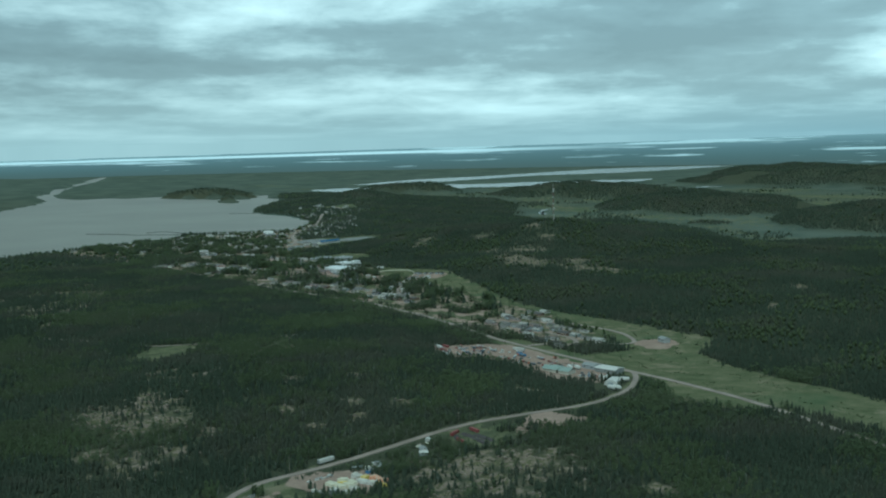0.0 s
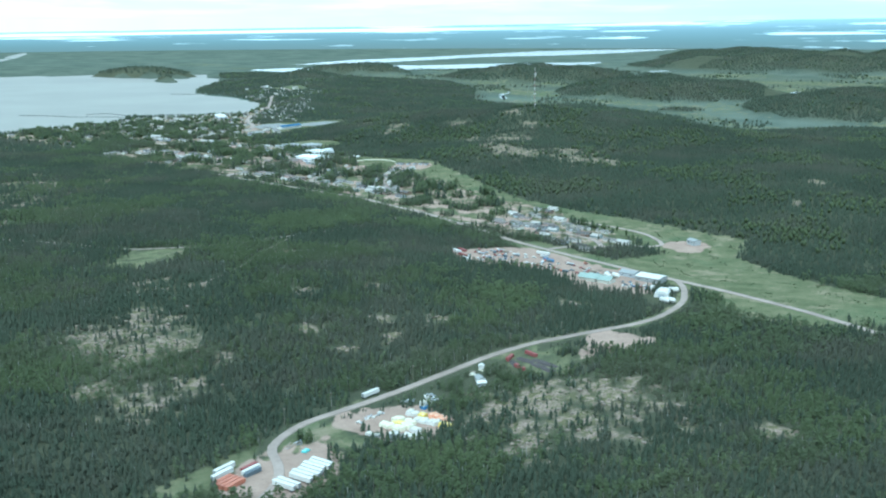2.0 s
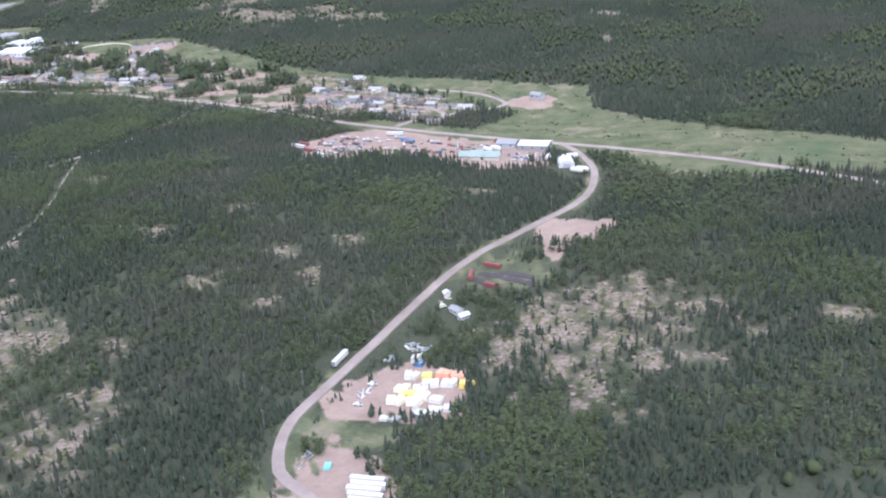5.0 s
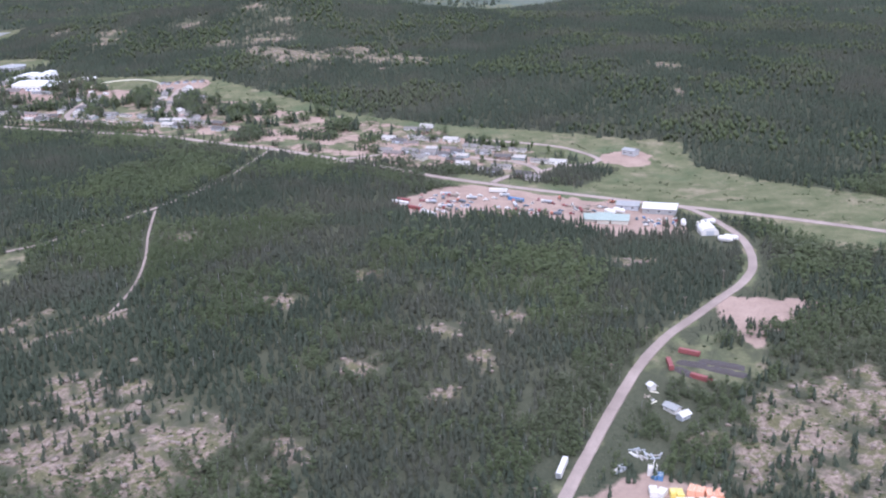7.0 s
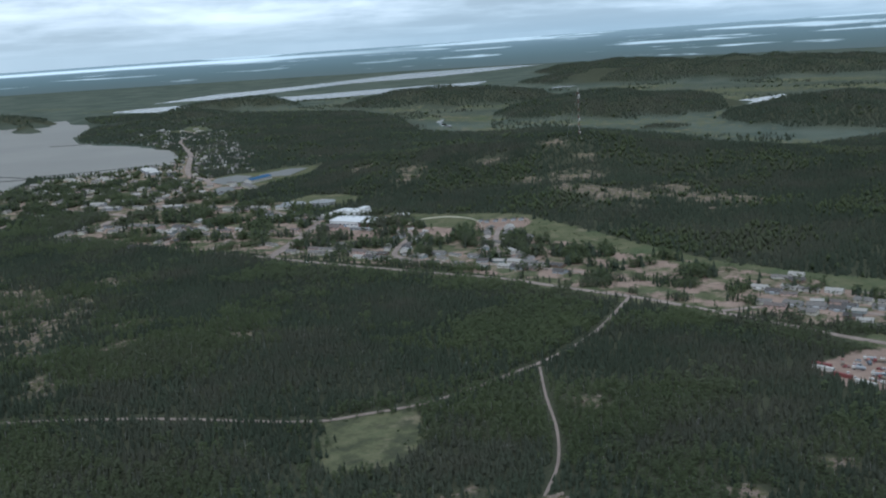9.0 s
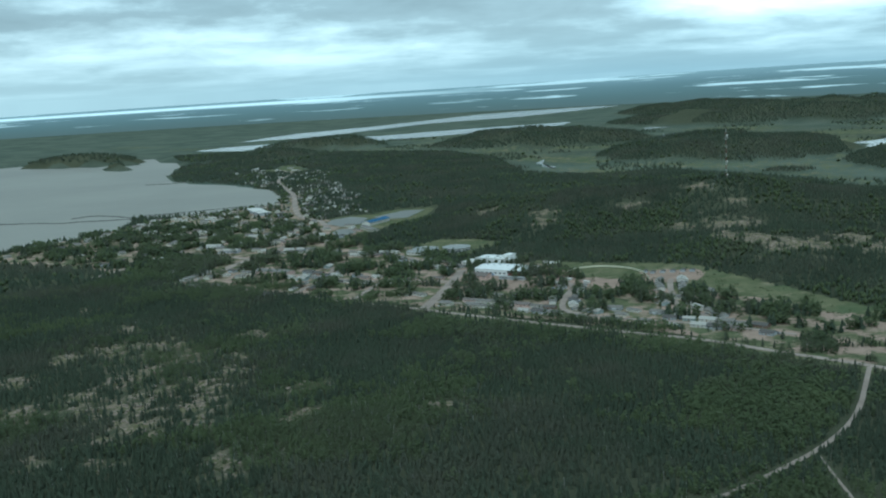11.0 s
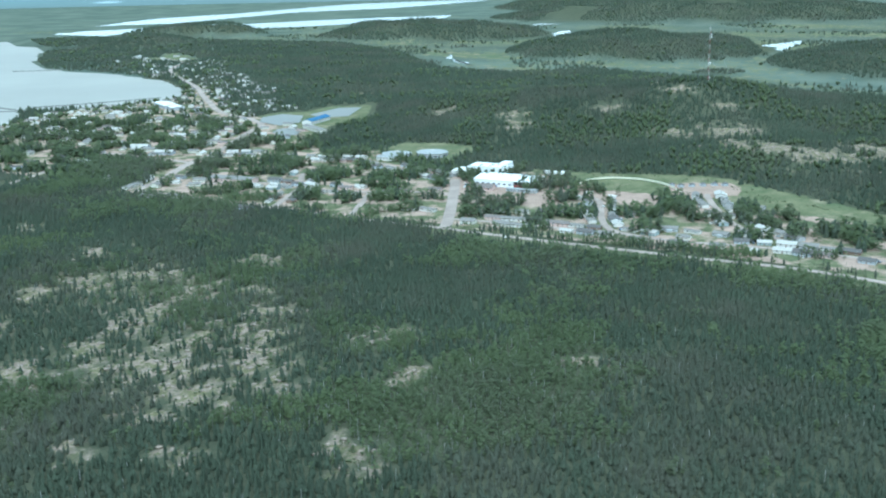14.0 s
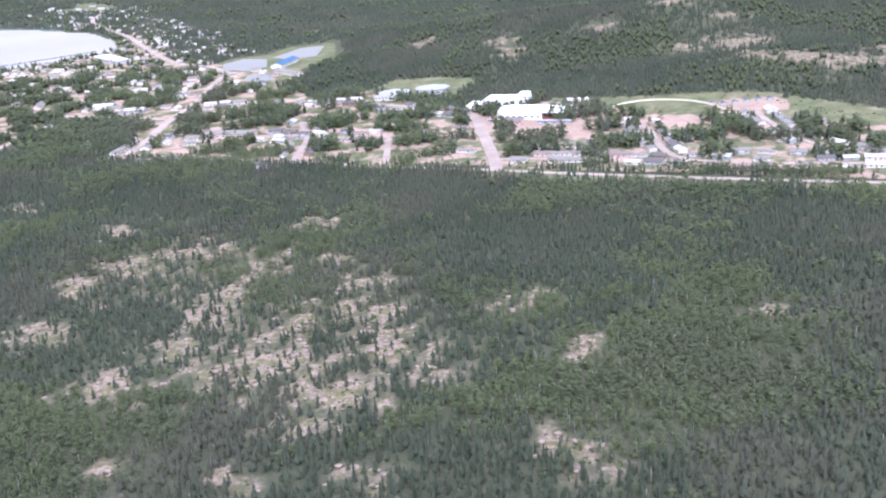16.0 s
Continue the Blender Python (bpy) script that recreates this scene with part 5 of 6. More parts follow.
trailer = make_trailer(220.5, 316.4, 4, WHITE, "long white semi-trailer parked on the verge")
for tx, ty, ta in ((150.5, 295.2, 12), (148, 292.4, 12), (371, 422, 75), (362, 407, 70), (406, 396, 100), (585, 748, 90)):
    again(trailer, tx, ty, ta, label="long white semi-trailer in a dirt yard")
for n in range(7):
    again(trailer, 161.5 + 1.85 * n, 277 + 0.85 * n + (0, 0.5, -0.3)[n % 3], 100, label="white semi-trailer in a close row of trailers")
for n in range(2):
    again(trailer, 155.4 + 1.9 * n, 276 + 0.5 * n, 100, label="white semi-trailer in a close row of trailers")


def make_container(x, y, turn, material, label, long=5.4):
    box = thing("shipping_container", x, y, turn, label, "container", "shipping containers")
    bm = block(-long / 2, long / 2, -0.55, 0.55, 0.05, 1.2)
    for n in range(16):
        px = -long / 2 + 0.15 + (long - 0.3) * n / 15
        for k in (-1, 1):
            block(px - 0.06, px + 0.06, k * 0.56 - 0.02, k * 0.56 + 0.02, 0.14, 1.1, bm=bm)
        block(px - 0.05, px + 0.05, -0.48, 0.48, 1.19, 1.22, bm=bm)
    part("body", bm, material, box)
    for k in (-1, 1):
        leaf = part("door", block(long / 2 + 0.003, long / 2 + 0.05, min(0.02 * k, 0.52 * k), max(0.02 * k, 0.52 * k), 0.12, 1.12), material, box)
        part("lock_bar", block(long / 2 + 0.052, long / 2 + 0.08, 0.2 * k - 0.02, 0.2 * k + 0.02, 0.14, 1.1), STEEL, leaf)
    for kx in (-1, 1):
        for ky in (-1, 1):
            part("corner_post", block(kx * (long / 2) - 0.06, kx * (long / 2) + 0.06, ky * 0.55 - 0.06, ky * 0.55 + 0.06, 0.0, 1.23), material, box)
    return box


red_box = make_container(282, 300.5, 80, RED, "rust-red shipping container on dark soil")
again(red_box, 274.5, 304, 20)
again(red_box, 270, 295.5, 74, label="faded red shipping container beside dark soil")
again(red_box, 156.6, 292.7, 10, label="red shipping container in the lower yard")
orange_box = make_container(146.3, 289.9, 12, ORANGE, "faded orange shipping container in the lower yard", 6.6)
for bx, by in ((146.5, 288.5), (146.8, 287.1), (147.2, 285.7)):
    again(orange_box, bx, by, 12)
make_container(155.9, 291, 10, WHITE, "white shipping container in the lower yard", 6.0)
make_container(155.2, 289.3, 10, DARK_GREY, "dark grey shipping container in the lower yard")
make_container(398, 386, 80, BLUE, "blue shipping container in the dirt yard", 6.4)
again(make_container(368.5, 415.5, 75, RED, "red and white tanker box in the dirt yard", 6.2), 377, 424, 80)


def make_pickup(x, y, turn, material, label):
    car = thing("pickup_truck", x, y, turn, label, "truck", "parked cars and trucks")
    part("body", block(-1.15, 1.15, -0.4, 0.4, 0.2, 0.52, 0.05), material, car)
    part("cab", prism([(-0.36, 0.53), (0.36, 0.53), (0.3, 0.84), (-0.3, 0.84)], -0.15, 0.55), material, car)
    part("windscreen", block(0.552, 0.57, -0.28, 0.28, 0.56, 0.8), GLASS, car)
    part("bed", block(-1.08, -0.25, -0.32, 0.32, 0.525, 0.54), DARK_GREY, car)
    for px in (-0.7, 0.72):
        for k in (-1, 1):
            make_wheel(car, px, k * 0.36, 0.18)
    return car


def make_car(x, y, turn, material, label):
    car = thing("car", x, y, turn, label, "car", "parked cars and trucks")
    part("body", block(-1.0, 1.0, -0.38, 0.38, 0.17, 0.44, 0.06), material, car)
    part("cabin", prism([(-0.35, 0.445), (0.35, 0.445), (0.28, 0.7), (-0.28, 0.7)], -0.7, 0.35), GLASS, car)
    part("roof", block(-0.62, 0.27, -0.28, 0.28, 0.702, 0.73), material, car)
    for px in (-0.62, 0.64):
        for k in (-1, 1):
            make_wheel(car, px, k * 0.34, 0.16)
    return car


def make_lorry(x, y, turn, cab, load, label):
    car = thing("lorry", x, y, turn, label, "truck", "work trucks in the yard")
    part("chassis", block(-2.0, 1.9, -0.35, 0.35, 0.3, 0.46), DARK_GREY, car)
    part("cab", block(1.0, 2.0, -0.5, 0.5, 0.47, 1.35, 0.08), cab, car)
    part("windscreen", block(2.003, 2.02, -0.42, 0.42, 0.9, 1.25), GLASS, car)
    part("load_bed", block(-2.1, 0.9, -0.52, 0.52, 0.47, 1.15, 0.04), load, car)
    for px in (-1.5, -1.0, 1.4):
        for k in (-1, 1):
            make_wheel(car, px, k * 0.42, 0.24, 0.18)
    return car


def make_excavator(x, y, turn):
    rig = thing("excavator", x, y, turn, "dark excavator with its arm lowered", "excavator", "machines in the yard")
    for k in (-1, 1):
        part("track", block(-1.0, 1.0, k * 0.5 - 0.18, k * 0.5 + 0.18, 0.0, 0.4, 0.1), RUBBER, rig)
    part("house", block(-0.8, 0.7, -0.55, 0.55, 0.42, 1.0, 0.06), ORANGE, rig)
    part("cab", block(0.1, 0.7, 0.05, 0.55, 1.01, 1.5, 0.05), GLASS, rig)
    for a, b, z0, z1 in ((0.7, 2.1, 0.9, 1.9), (2.1, 3.0, 1.9, 0.4)):
        bm = bmesh.new()
        prism([(-0.1, z0 - 0.12), (0.1, z0 - 0.12), (0.1, z0 + 0.12), (-0.1, z0 + 0.12)], a, b, bm)
        for v in bm.verts:
            if abs(v.co.x - b) < 1e-6:
                v.co.z += z1 - z0
        part("boom" if a < 1 else "arm", bm, ORANGE, rig)
    part("bucket", block(2.8, 3.2, -0.25, 0.25, 0.05, 0.4, 0.06), DARK_GREY, rig)
    return rig


white_pickup = make_pickup(212, 303, 30, WHITE, "white pickup truck on bare soil")
red_pickup = make_pickup(400, 372, 60, RED, "red pickup truck in the dirt yard")
dark_pickup = make_pickup(391, 338, 20, DARK_GREY, "dark pickup truck in a car lot")
white_car = make_car(392, 334, 30, WHITE, "white car in a car lot")
blue_car = make_car(394, 336, 25, BLUE, "blue car in a car lot")
grey_car = make_car(389, 332, 28, GREY, "grey car in a car lot")
red_lorry = make_lorry(383, 419, 15, RED, TIMBER, "red lorry with a timber bed")
white_lorry = make_lorry(402, 392, 100, WHITE, STEEL, "white lorry with a steel bed")
orange_lorry = make_lorry(376, 405, 60, ORANGE, DARK_GREY, "orange lorry with a dark bed")
digger = make_excavator(409, 372, 200)
again(digger, 412, 352, 160)
CARS = [white_pickup, white_pickup, red_pickup, dark_pickup, white_car, white_car, blue_car, grey_car]
LORRIES = [red_lorry, white_lorry, orange_lorry]
yard_rng = random.Random(5)


def park_in(poly, count, kinds, gap):
    spots, tries = [], 0
    lo, hi = [min(p[k] for p in poly) for k in (0, 1)], [max(p[k] for p in poly) for k in (0, 1)]
    while len(spots) < count and tries < 3000:
        tries += 1
        x, y = yard_rng.uniform(lo[0], hi[0]), yard_rng.uniform(lo[1], hi[1])
        if inside(poly, np.array([x]), np.array([y]))[0] and off(poly, np.array([x]), np.array([y]), True)[0] > 1.5 and all(math.hypot(x - a, y - b) > gap for a, b in spots) and not on_street(x, y):
            spots.append((x, y))
            again(yard_rng.choice(kinds), x, y, yard_rng.choice((15, 75, 105)) + yard_rng.uniform(-15, 15))


park_in([(366, 424), (392, 420), (404, 400), (398, 392), (380, 398), (366, 400)], 28, LORRIES + CARS, 3.4)
park_in([(384, 392), (404, 384), (404, 352), (388, 352), (380, 372)], 24, LORRIES + CARS, 3.4)
park_in([(384, 338), (398, 330), (398, 322), (386, 322), (381, 330)], 16, CARS, 2.6)
park_in([(533, 778), (550, 790), (553, 776), (540, 772)], 9, CARS, 2.6)
park_in([(186, 296), (200, 303), (216, 306), (212, 297)], 2, [white_pickup], 5)


def park_by_houses():
    for n, (x, y, room) in enumerate(TAKEN[:230]):
        if 3 < room < 5 and yard_rng.random() < 0.42:
            a = yard_rng.uniform(0, 6.28)
            px, py = x + 4.2 * math.cos(a), y + 4.2 * math.sin(a)
            if free(px, py, -0.6):
                again(yard_rng.choice(CARS), px, py, yard_rng.uniform(0, 360))


park_by_houses()
again(white_pickup, 449.5, 709, 90, -0.2, label="white pickup truck standing on the gravel highway")


# ---- covered stacks and scrap ----
def make_stack(x, y, turn, long, deep, tall, cover, label, seed):
    """A stack of goods under sheeting that sags between its edges."""
    r = random.Random(seed)
    stack = thing("covered_stack", x, y, turn, label, "stack", "stacks under sheeting", 0.05)
    bm = bmesh.new()
    bmesh.ops.create_grid(bm, x_segments=10, y_segments=6, size=0.5)
    for v in bm.verts:
        edge = max(abs(v.co.x), abs(v.co.y)) > 0.49
        z = -0.05 if edge else tall * r.uniform(0.88, 1.05)
        v.co = Vector((v.co.x * long * (1.03 if edge else 1.2), v.co.y * deep * (1.03 if edge else 1.4), z))
    part("sheeting", bm, cover, stack)
    for n in range(3):
        px = long * (-0.3 + 0.3 * n)
        part("strap", block(px - 0.03, px + 0.03, -deep * 0.5, deep * 0.5, tall * 1.06, tall * 1.1), IVORY, stack)
    return stack


STACKS = [
    (226, 297, 1.9, 1.6, 1.0, BLUE, "blue sheeted stack with a white top"), (227.2, 298.6, 1.7, 1.5, 1.5, WHITE, "white top sheet beside a blue stack"),
    (219.6, 296, 3.0, 1.9, 1.2, WHITE, "stack of goods under white sheeting"), (220, 292.2, 2.6, 1.9, 1.4, YELLOW, "stack of goods under yellow sheeting"),
    (222.2, 288.6, 3.0, 2.0, 1.3, SALMON, "stack of goods under salmon sheeting"), (222.4, 285, 3.0, 2.0, 1.2, SALMON, "stack of goods under salmon sheeting"),
    (219, 281.4, 2.8, 1.9, 1.2, YELLOW, "stack of goods under yellow sheeting"), (218.6, 285.6, 3.6, 2.0, 1.2, WHITE, "long stack under white sheeting"),
    (217.4, 290, 3.8, 2.0, 1.1, WHITE, "long stack under white sheeting"), (213.4, 291, 3.0, 1.9, 1.3, IVORY, "stack of goods under ivory sheeting"),
    (212.6, 295, 3.2, 1.9, 1.3, IVORY, "stack of goods under ivory sheeting"), (210.6, 292.6, 3.0, 1.9, 1.3, YELLOW, "stack of goods under yellow sheeting"),
    (210.6, 288.8, 3.0, 1.9, 1.3, IVORY, "stack of goods under ivory sheeting"), (210.4, 285, 2.8, 1.9, 1.2, WHITE, "stack of goods under white sheeting"),
    (207, 294, 3.8, 2.0, 1.4, IVORY, "stack of goods under ivory sheeting"), (207.6, 289.6, 3.2, 2.0, 1.2, IVORY, "stack of goods under ivory sheeting"),
    (207.4, 280, 3.2, 2.0, 1.1, WHITE, "stack of goods under white sheeting"), (205.6, 283.4, 3.0, 2.0, 1.0, WHITE, "stack of goods under white sheeting"),
    (203.4, 286.4, 2.6, 2.0, 1.0, TIN, "stack of goods under grey sheeting"), (199, 290, 2.0, 1.4, 0.8, SLATE_TIN, "low heap under blue-grey sheeting"), (198.6, 292.6, 1.8, 1.2, 0.7, WHITE, "low heap under white sheeting"),
]
stack_rng = random.Random(3)
for sx, sy, long, deep, tall, cover, label in STACKS:
    for half in (-0.26, 0.26):
        make_stack(sx + stack_rng.uniform(-0.3, 0.3), sy + half * long, 94 + stack_rng.uniform(-20, 20), long * stack_rng.uniform(0.5, 0.62), deep * stack_rng.uniform(1.2, 1.6), tall * stack_rng.uniform(0.75, 1.2), cover, label, len(TAKEN) + int(sy * 10 + half * 10))


def make_heap(name, x, y, turn, long, deep, count, mats, label, seed):
    """A heap of boards, pipes and sheet metal, thrown together."""
    r = random.Random(seed)
    heap = thing(name, x, y, turn, label, "scrap heap", sink=0.02)
    for n in range(count):
        bm = block(-r.uniform(0.5, 1.4), r.uniform(0.5, 1.4), -0.12, r.uniform(0.1, 0.3), 0, r.uniform(0.1, 0.45))
        bmesh.ops.transform(bm, matrix=pose(r.uniform(-long, long) / 2, r.uniform(-deep, deep) / 2, 0.0, 0, 0, r.gauss(0, 35)), verts=bm.verts)
        part("board", bm, r.choice(mats), heap)


make_heap("pipe_stack", 234, 301.5, 70, 6, 4, 18, [STEEL, WHITE, TIN, SLATE_TIN], "pale steel pipes and sheets lying in grass", 1)
make_heap("scrap_heap", 226, 305.5, 160, 4, 2, 8, [WHITE, STEEL, GREY], "scrap metal beside the gravel road", 2)
make_heap("scrap_heap", 208, 303, 20, 4, 2.5, 9, [TIMBER, WHITE, STEEL], "grey scrap boards on bare soil", 3)
make_heap("log_deck", 403, 357, 85, 8, 4, 20, [BROWN, TIMBER, SHINGLE], "dark logs stacked in the yard", 4)
make_heap("log_deck", 399, 364, 80, 5, 3, 12, [BROWN, TIMBER, PEAT], "dark timber and steel stacked in the yard", 5)
make_heap("scrap_heap", 258, 305, 30, 5, 3, 9, [WHITE, IVORY, TIMBER], "pale rubbish in tall grass", 6)
make_heap("scrap_heap", 177, 300, 10, 7, 3, 14, [TIMBER, STEEL, TIMBER], "timber scrap at the yard's edge", 7)
make_stack(176, 293.5, 20, 2.4, 1.5, 0.6, TURQUOISE, "low turquoise tarpaulin over a heap", 77)
for n in range(11):
    hx, hy = stack_rng.uniform(371, 402), stack_rng.uniform(362, 420)
    if inside(YARD, np.array([hx]), np.array([hy]))[0]:
        make_heap("scrap_heap", hx, hy, stack_rng.uniform(0, 180), 4, 2.4, 6, [WHITE, STEEL, TIMBER, RED, GREY], "rusty and pale scrap on bare soil", 20 + n)
hall("cabin", 254, 299.5, 60, 3.6, 2.2, 1.2, 0.5, WHITE, SLATE_TIN, "white cabin among birches", "hut", windows=2)
hall("cabin", 251.5, 296.5, 150, 2.8, 1.9, 1.2, 0.5, GREY, WHITE, "grey cabin with a white roof among birches", "hut", windows=2)
hall("garden_shed", 262, 306, 40, 1.6, 1.6, 1.2, 0.5, WHITE, WHITE, "small white shed in the grass", "shed", windows=1)


def make_soil_bank(x, y, turn, long, deep, tall, seed):
    r = random.Random(seed)
    bm = bmesh.new()
    bmesh.ops.create_grid(bm, x_segments=14, y_segments=6, size=0.5)
    for v in bm.verts:
        e = max(0.0, 1 - 4 * v.co.y**2) * max(0.0, 1 - (2 * v.co.x) ** 4)
        v.co = Vector((v.co.x * long, v.co.y * deep, -0.1 + tall * e * r.uniform(0.6, 1.2)))
    me = bpy.data.meshes.new("soil_bank")
    bm.to_mesh(me)
    bm.free()
    me.materials.append(PEAT)
    ob = tagged(new("soil_bank", me), "bank of dark stripped soil", "soil bank", "soil banks")
    ob.matrix_basis = pose(x, y, float(height(x, y)), 0, 0, turn)


for n, (bx, by, ba, bl) in enumerate(((279, 292, 85, 12), (275.5, 290, 80, 12), (272.5, 300, 60, 7), (277, 299, 88, 8))):
    make_soil_bank(bx, by, ba, bl, 3.0, 0.8, n)


# ---- ponds, jetties, mast, poles and fence ----
flat_shape("pond", [(684, 1028), (706, 1042), (727, 1039), (726, 1018), (694, 998), (676, 1003)], -5.2, POND, "settling pond with grassy banks")
flat_shape("pond", [(732, 1017), (776, 1019), (787, 1004), (738, 984), (724, 998)], -5.2, POND, "settling pond with grassy banks")
flat_shape("pond", [(646, 986), (662, 993), (670, 986), (663, 973), (645, 964), (637, 972)], -5.2, POND, "settling pond with grassy banks")



def make_breakwater(line, wide, label):
    bm, r = bmesh.new(), random.Random(3)
    for p in rounded(line, 2.4):
        s = wide * r.uniform(0.7, 1.2)
        bmesh.ops.create_icosphere(bm, subdivisions=1, radius=1, matrix=Matrix.Translation((p.x + r.uniform(-0.5, 0.5), p.y + r.uniform(-0.5, 0.5), WATER)) @ Matrix.Diagonal((s, s, 0.9 * r.uniform(0.7, 1.2), 1)))
    me = bpy.data.meshes.new("breakwater")
    bm.to_mesh(me)
    bm.free()
    me.materials.append(STONE)
    tagged(new("breakwater", me), label, "breakwater", kind="structure")


make_breakwater([(600, 1420), (626, 1373), (636, 1343), (651, 1331), (666, 1309), (685, 1291)], 2.2, "low stone breakwater of the harbour")
make_breakwater([(663, 1365), (685, 1361), (690, 1330), (688, 1304)], 2.0, "low stone breakwater of the harbour")
make_breakwater([(705, 1300), (740, 1278), (775, 1260), (806, 1245)], 1.6, "low stone bank along the shore")
make_breakwater([(980, 1570), (955, 1590), (940, 1612)], 2.0, "low rocky spit in the lake")


def make_mast():
    mast = thing("radio_mast", 791, 720.5, 20, "tall red and white lattice radio mast with dishes", "mast")
    tall, w = 39.0, 0.42
    corners = [(w * math.cos(radians(a)), w * math.sin(radians(a))) for a in (90, 210, 330)]
    steps = 13
    for n in range(steps):
        z0, z1 = tall * n / steps, tall * (n + 1) / steps
        bm = bmesh.new()
        for (ax, ay), (bx, by) in zip(corners, corners[1:] + corners[:1]):
            barrel(0.06, z1 - z0, 5, at=(ax, ay, (z0 + z1) / 2), bm=bm)
            for k in range(2):
                za, zb = z0 + (z1 - z0) * k / 2, z0 + (z1 - z0) * (k + 1) / 2
                p, q = Vector((ax, ay, za)), Vector((bx, by, zb))
                d = q - p
                bmesh.ops.create_cone(bm, segments=4, radius1=0.035, radius2=0.035, depth=d.length, cap_ends=True, matrix=Matrix.Translation((p + q) / 2) @ d.to_track_quat("Z", "Y").to_matrix().to_4x4())
        part("section", bm, RED if n % 2 else WHITE, mast)
    for z, a, r in ((33.5, 230, 0.9), (31.8, 260, 0.8), (14.5, 225, 0.9), (4.5, 240, 0.9)):
        bm = barrel(r, 0.4, 16, r * 0.6, axis="X", at=(0, 0, 0))
        bmesh.ops.transform(bm, matrix=pose((w + 0.6) * math.cos(radians(a)), (w + 0.6) * math.sin(radians(a)), z, 0, 0, a), verts=bm.verts)
        part("dish", bm, WHITE, mast, "white drum dish")
    part("footing", block(-1.2, 1.2, -1.2, 1.2, -1.0, 0.1), STONE, mast)
    for a in (30, 150, 270):
        for z in (18, 37):
            p, q = Vector((0, 0, z)), Vector((20 * math.cos(radians(a)), 20 * math.sin(radians(a)), -6.0))
            bm = bmesh.new()
            bmesh.ops.create_cone(bm, segments=4, radius1=0.02, radius2=0.02, depth=(q - p).length, cap_ends=True, matrix=Matrix.Translation((p + q) / 2) @ (q - p).to_track_quat("Z", "Y").to_matrix().to_4x4())
            part("guy_wire", bm, STEEL, mast)


make_mast()
hall("equipment_hut", 788, 717, 20, 2.4, 1.8, 1.3, 0.2, WHITE, TIN, "small white equipment hut below the mast", "hut", windows=1)


def make_pole(x, y, turn):
    pole = thing("utility_pole", x, y, turn, "wooden utility pole with a crossarm", "pole", "utility poles", 0.1)
    part("post", barrel(0.07, 5.0, 8, 0.05, at=(0, 0, 2.5)), TIMBER, pole)
    part("crossarm", block(-0.5, 0.5, -0.115, -0.06, 4.5, 4.62), TIMBER, pole)
    for k in (-0.4, 0.4):
        part("insulator", barrel(0.04, 0.14, 6, at=(k, -0.09, 4.69)), GREY, pole)
    return pole


pole = make_pole(457, 600, 0)
for px, py in ((457, 625), (457, 650), (457, 675), (458, 700), (459, 725), (460, 760), (461, 790), (452, 575), (446, 545), (436, 490), (424, 440), (422, 400), (422, 370)):
    again(pole, px, py, 0)
for px, py in ((240, 317), (262, 316), (284, 312), (306, 306), (330, 299), (205, 317.5), (185, 315)):
    again(pole, px, py, 90)


def make_fence():
    fence = thing("ball_field_fence", 566, 694, 0, "pale outfield fence of a ball field", "fence")
    base = fence.matrix_basis.translation
    pts = rounded([(556, 722), (572, 722), (579, 713), (580, 703), (577, 690), (569, 677), (556, 666)], 2.0)
    for a, b in zip(pts, pts[1:]):
        z = float(height((a.x + b.x) / 2, (a.y + b.y) / 2)) - base.z
        d = b - a
        bm = block(-d.length / 2, d.length / 2, -0.05, 0.05, z + 0.25, z + 1.0)
        bmesh.ops.transform(bm, matrix=pose((a.x + b.x) / 2 - base.x, (a.y + b.y) / 2 - base.y, 0, 0, 0, math.degrees(math.atan2(d.y, d.x))), verts=bm.verts)
        part("panel", bm, IVORY, fence)
        part("post", barrel(0.06, 1.5, 6, at=(a.x - base.x, a.y - base.y, z + 0.4)), STEEL, fence)


make_fence()
hall("dugout", 545, 710, 120, 3.5, 1.5, 1.1, 0.2, WHITE, WHITE, "white dugout by the ball field", "shed", windows=1)
hall("dugout", 541, 696, 80, 3.5, 1.5, 1.1, 0.2, WHITE, WHITE, "white dugout by the ball field", "shed", windows=1)


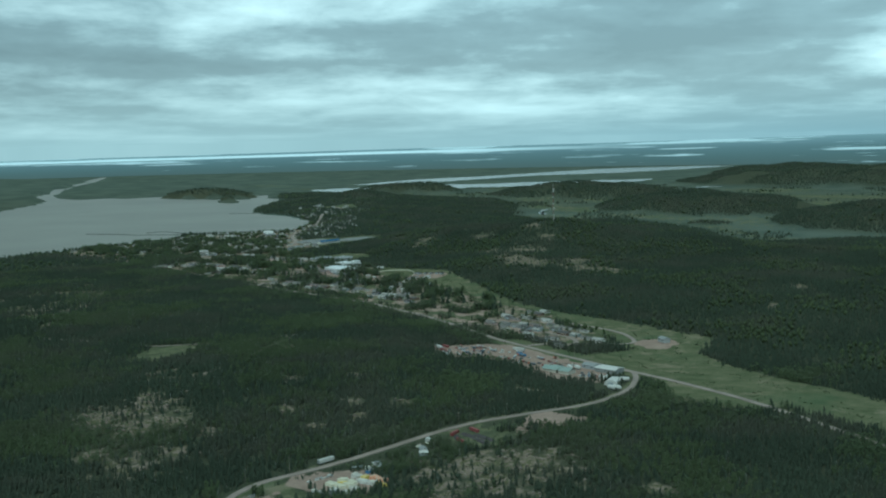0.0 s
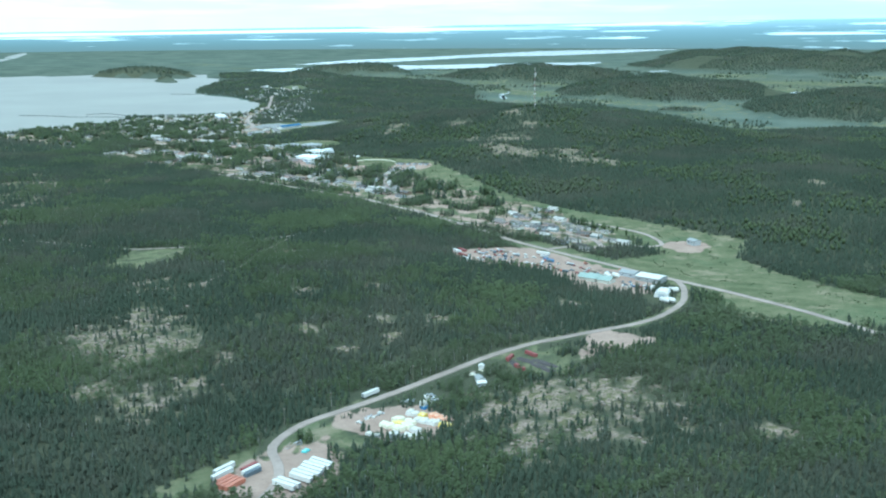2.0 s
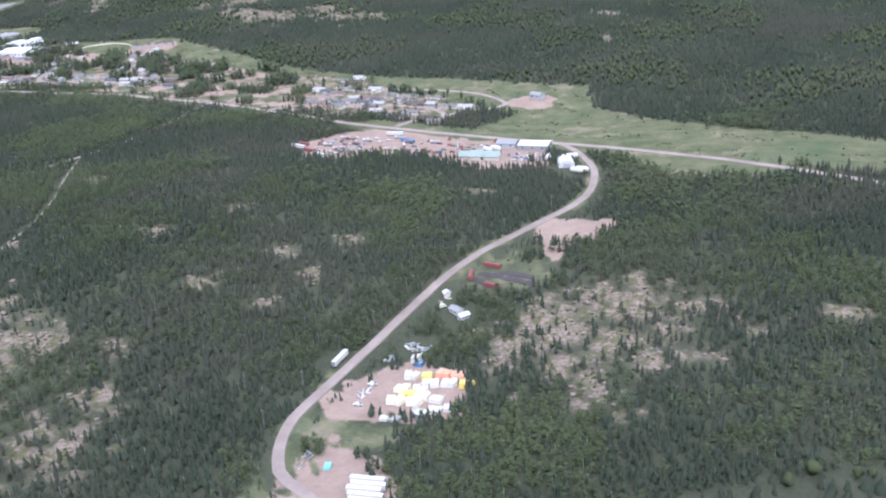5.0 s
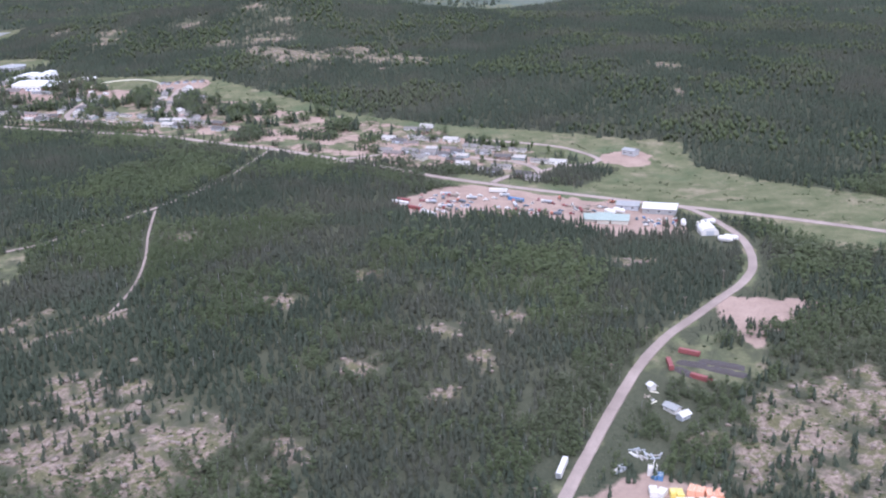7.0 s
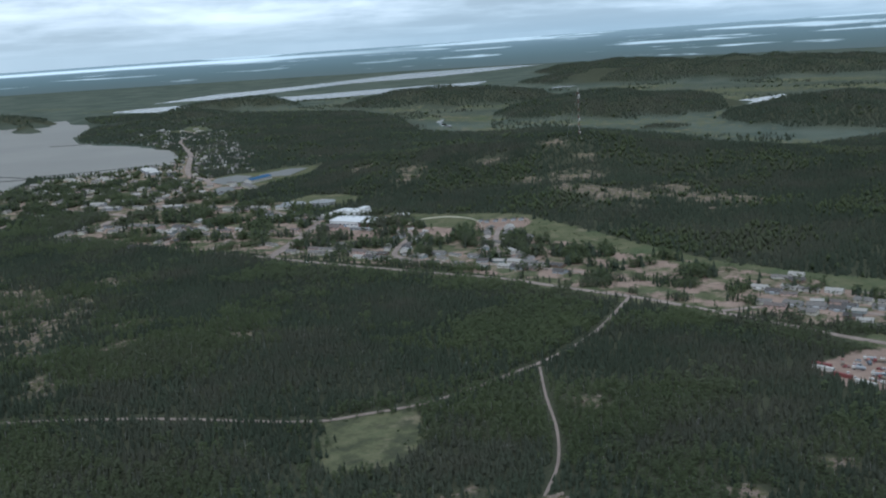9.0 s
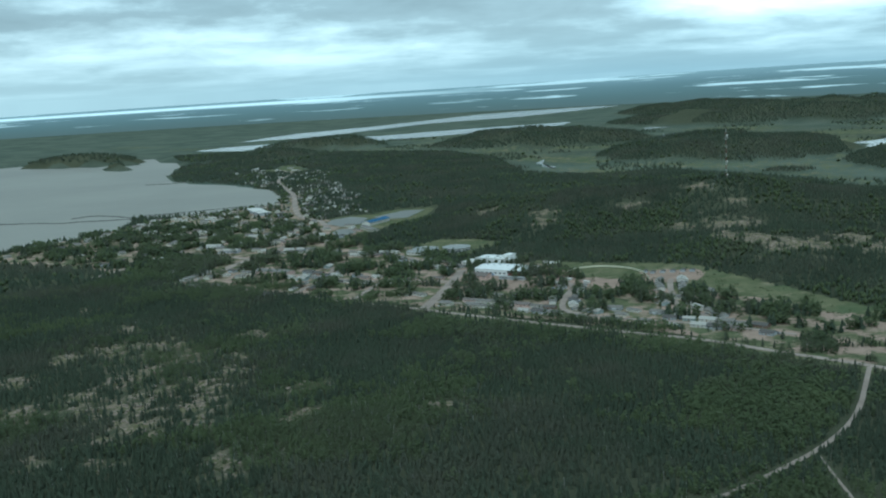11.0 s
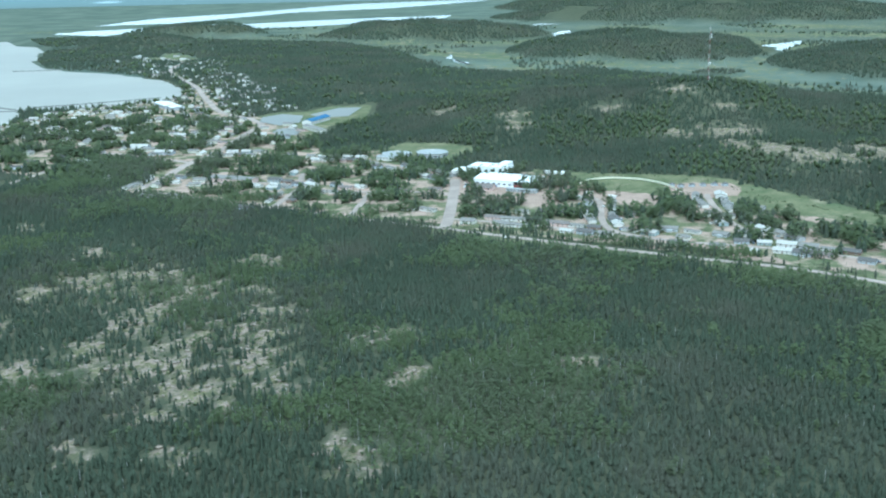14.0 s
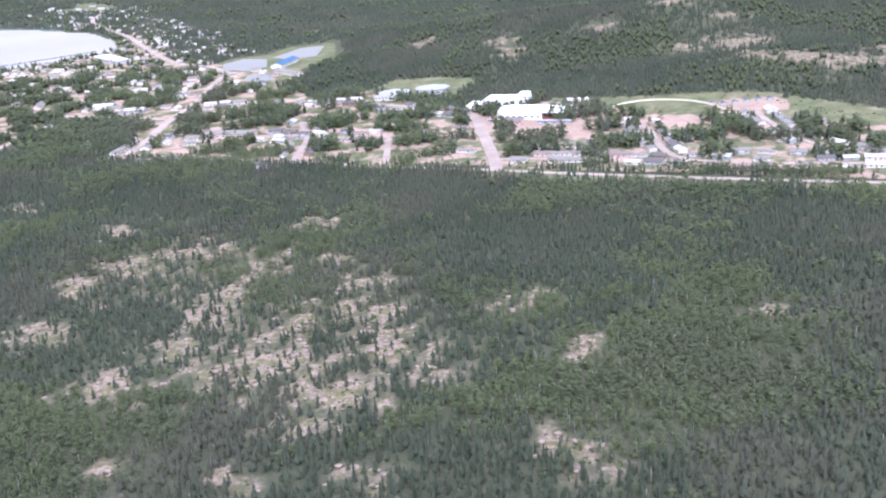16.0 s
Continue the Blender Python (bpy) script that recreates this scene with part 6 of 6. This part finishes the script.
# ---- single trees on the slope below the flight ----
def spruce_tree(x, y, seed):
    r = random.Random(seed)
    tree = thing("spruce_tree", x, y, 0, "dark green spruce with a narrow ragged crown", "tree", "spruces on the slope", 0.1)
    part("trunk", barrel(0.09, 4.4, 7, 0.015, at=(0, 0, 2.2)), BARK, tree)
    bm = bmesh.new()
    for n in range(15):
        z = 0.5 + 4.1 * n / 15
        reach = 0.75 * (1 - (n / 15.5)) ** 0.8 + 0.06
        for k in range(7):
            a = 0.9 * n + 6.2832 * k / 7 + r.uniform(-0.25, 0.25)
            w, d = reach * r.uniform(0.7, 1.2), Vector((math.cos(a), math.sin(a), 0))
            side = Vector((-d.y, d.x, 0)) * (0.1 + 0.2 * w)
            top = Vector((0, 0, z + 0.38 + 0.1 * r.random()))
            tip = d * w + Vector((0, 0, z - 0.18 * w))
            mid = d * w * 0.55 + Vector((0, 0, z + 0.06))
            v = [bm.verts.new(p) for p in (top, mid + side, tip, mid - side)]
            bm.faces.new((v[0], v[1], v[2]))
            bm.faces.new((v[0], v[2], v[3]))
    bm.faces.ensure_lookup_table()
    part("crown", bm, NEEDLES, tree)
    return tree


def birch_tree(x, y, seed):
    r = random.Random(seed)
    tree = thing("birch_tree", x, y, 0, "light green birch with a pale trunk", "tree", "birches on the slope", 0.1)
    bm = barrel(0.08, 3.6, 7, 0.025, at=(0, 0, 1.8))
    for n in range(6):
        a, z = r.uniform(0, 6.28), r.uniform(1.3, 3.0)
        p, q = Vector((0, 0, z)), Vector((0.6 * math.cos(a), 0.6 * math.sin(a), z + 0.7))
        bmesh.ops.create_cone(bm, segments=5, radius1=0.03, radius2=0.01, depth=(q - p).length, cap_ends=True, matrix=Matrix.Translation((p + q) / 2) @ (q - p).to_track_quat("Z", "Y").to_matrix().to_4x4())
    part("trunk", bm, BIRCH, tree)
    bm = bmesh.new()
    for n in range(170):
        z = r.uniform(0, 1)
        wide = 0.85 * math.sin(math.pi * (0.12 + 0.86 * z)) ** 0.7 * (0.55 + 0.45 * r.random())
        a = r.uniform(0, 6.28)
        c = Vector((wide * math.cos(a), wide * math.sin(a), 1.2 + 3.1 * z))
        s = r.uniform(0.12, 0.24)
        p = [bm.verts.new(c + Vector((r.uniform(-1, 1), r.uniform(-1, 1), r.uniform(-0.8, 0.8))) * s) for _ in range(4)]
        for i, j, k in ((0, 1, 2), (0, 2, 3), (0, 3, 1), (1, 3, 2)):
            bm.faces.new((p[i], p[j], p[k]))
    part("crown", bm, LEAVES, tree)
    return tree


def plant_singles():
    r = random.Random(23)
    kinds = [[spruce_tree(236 + n, 668, n) for n in range(3)], [birch_tree(248 + n * 2, 664, n) for n in range(3)]]
    for x, y, leaf in SINGLES:
        again(kinds[1 if leaf else 0][r.randrange(3)], x, y, r.uniform(0, 360), 0.1, r.uniform(0.55, 0.95))


plant_singles()
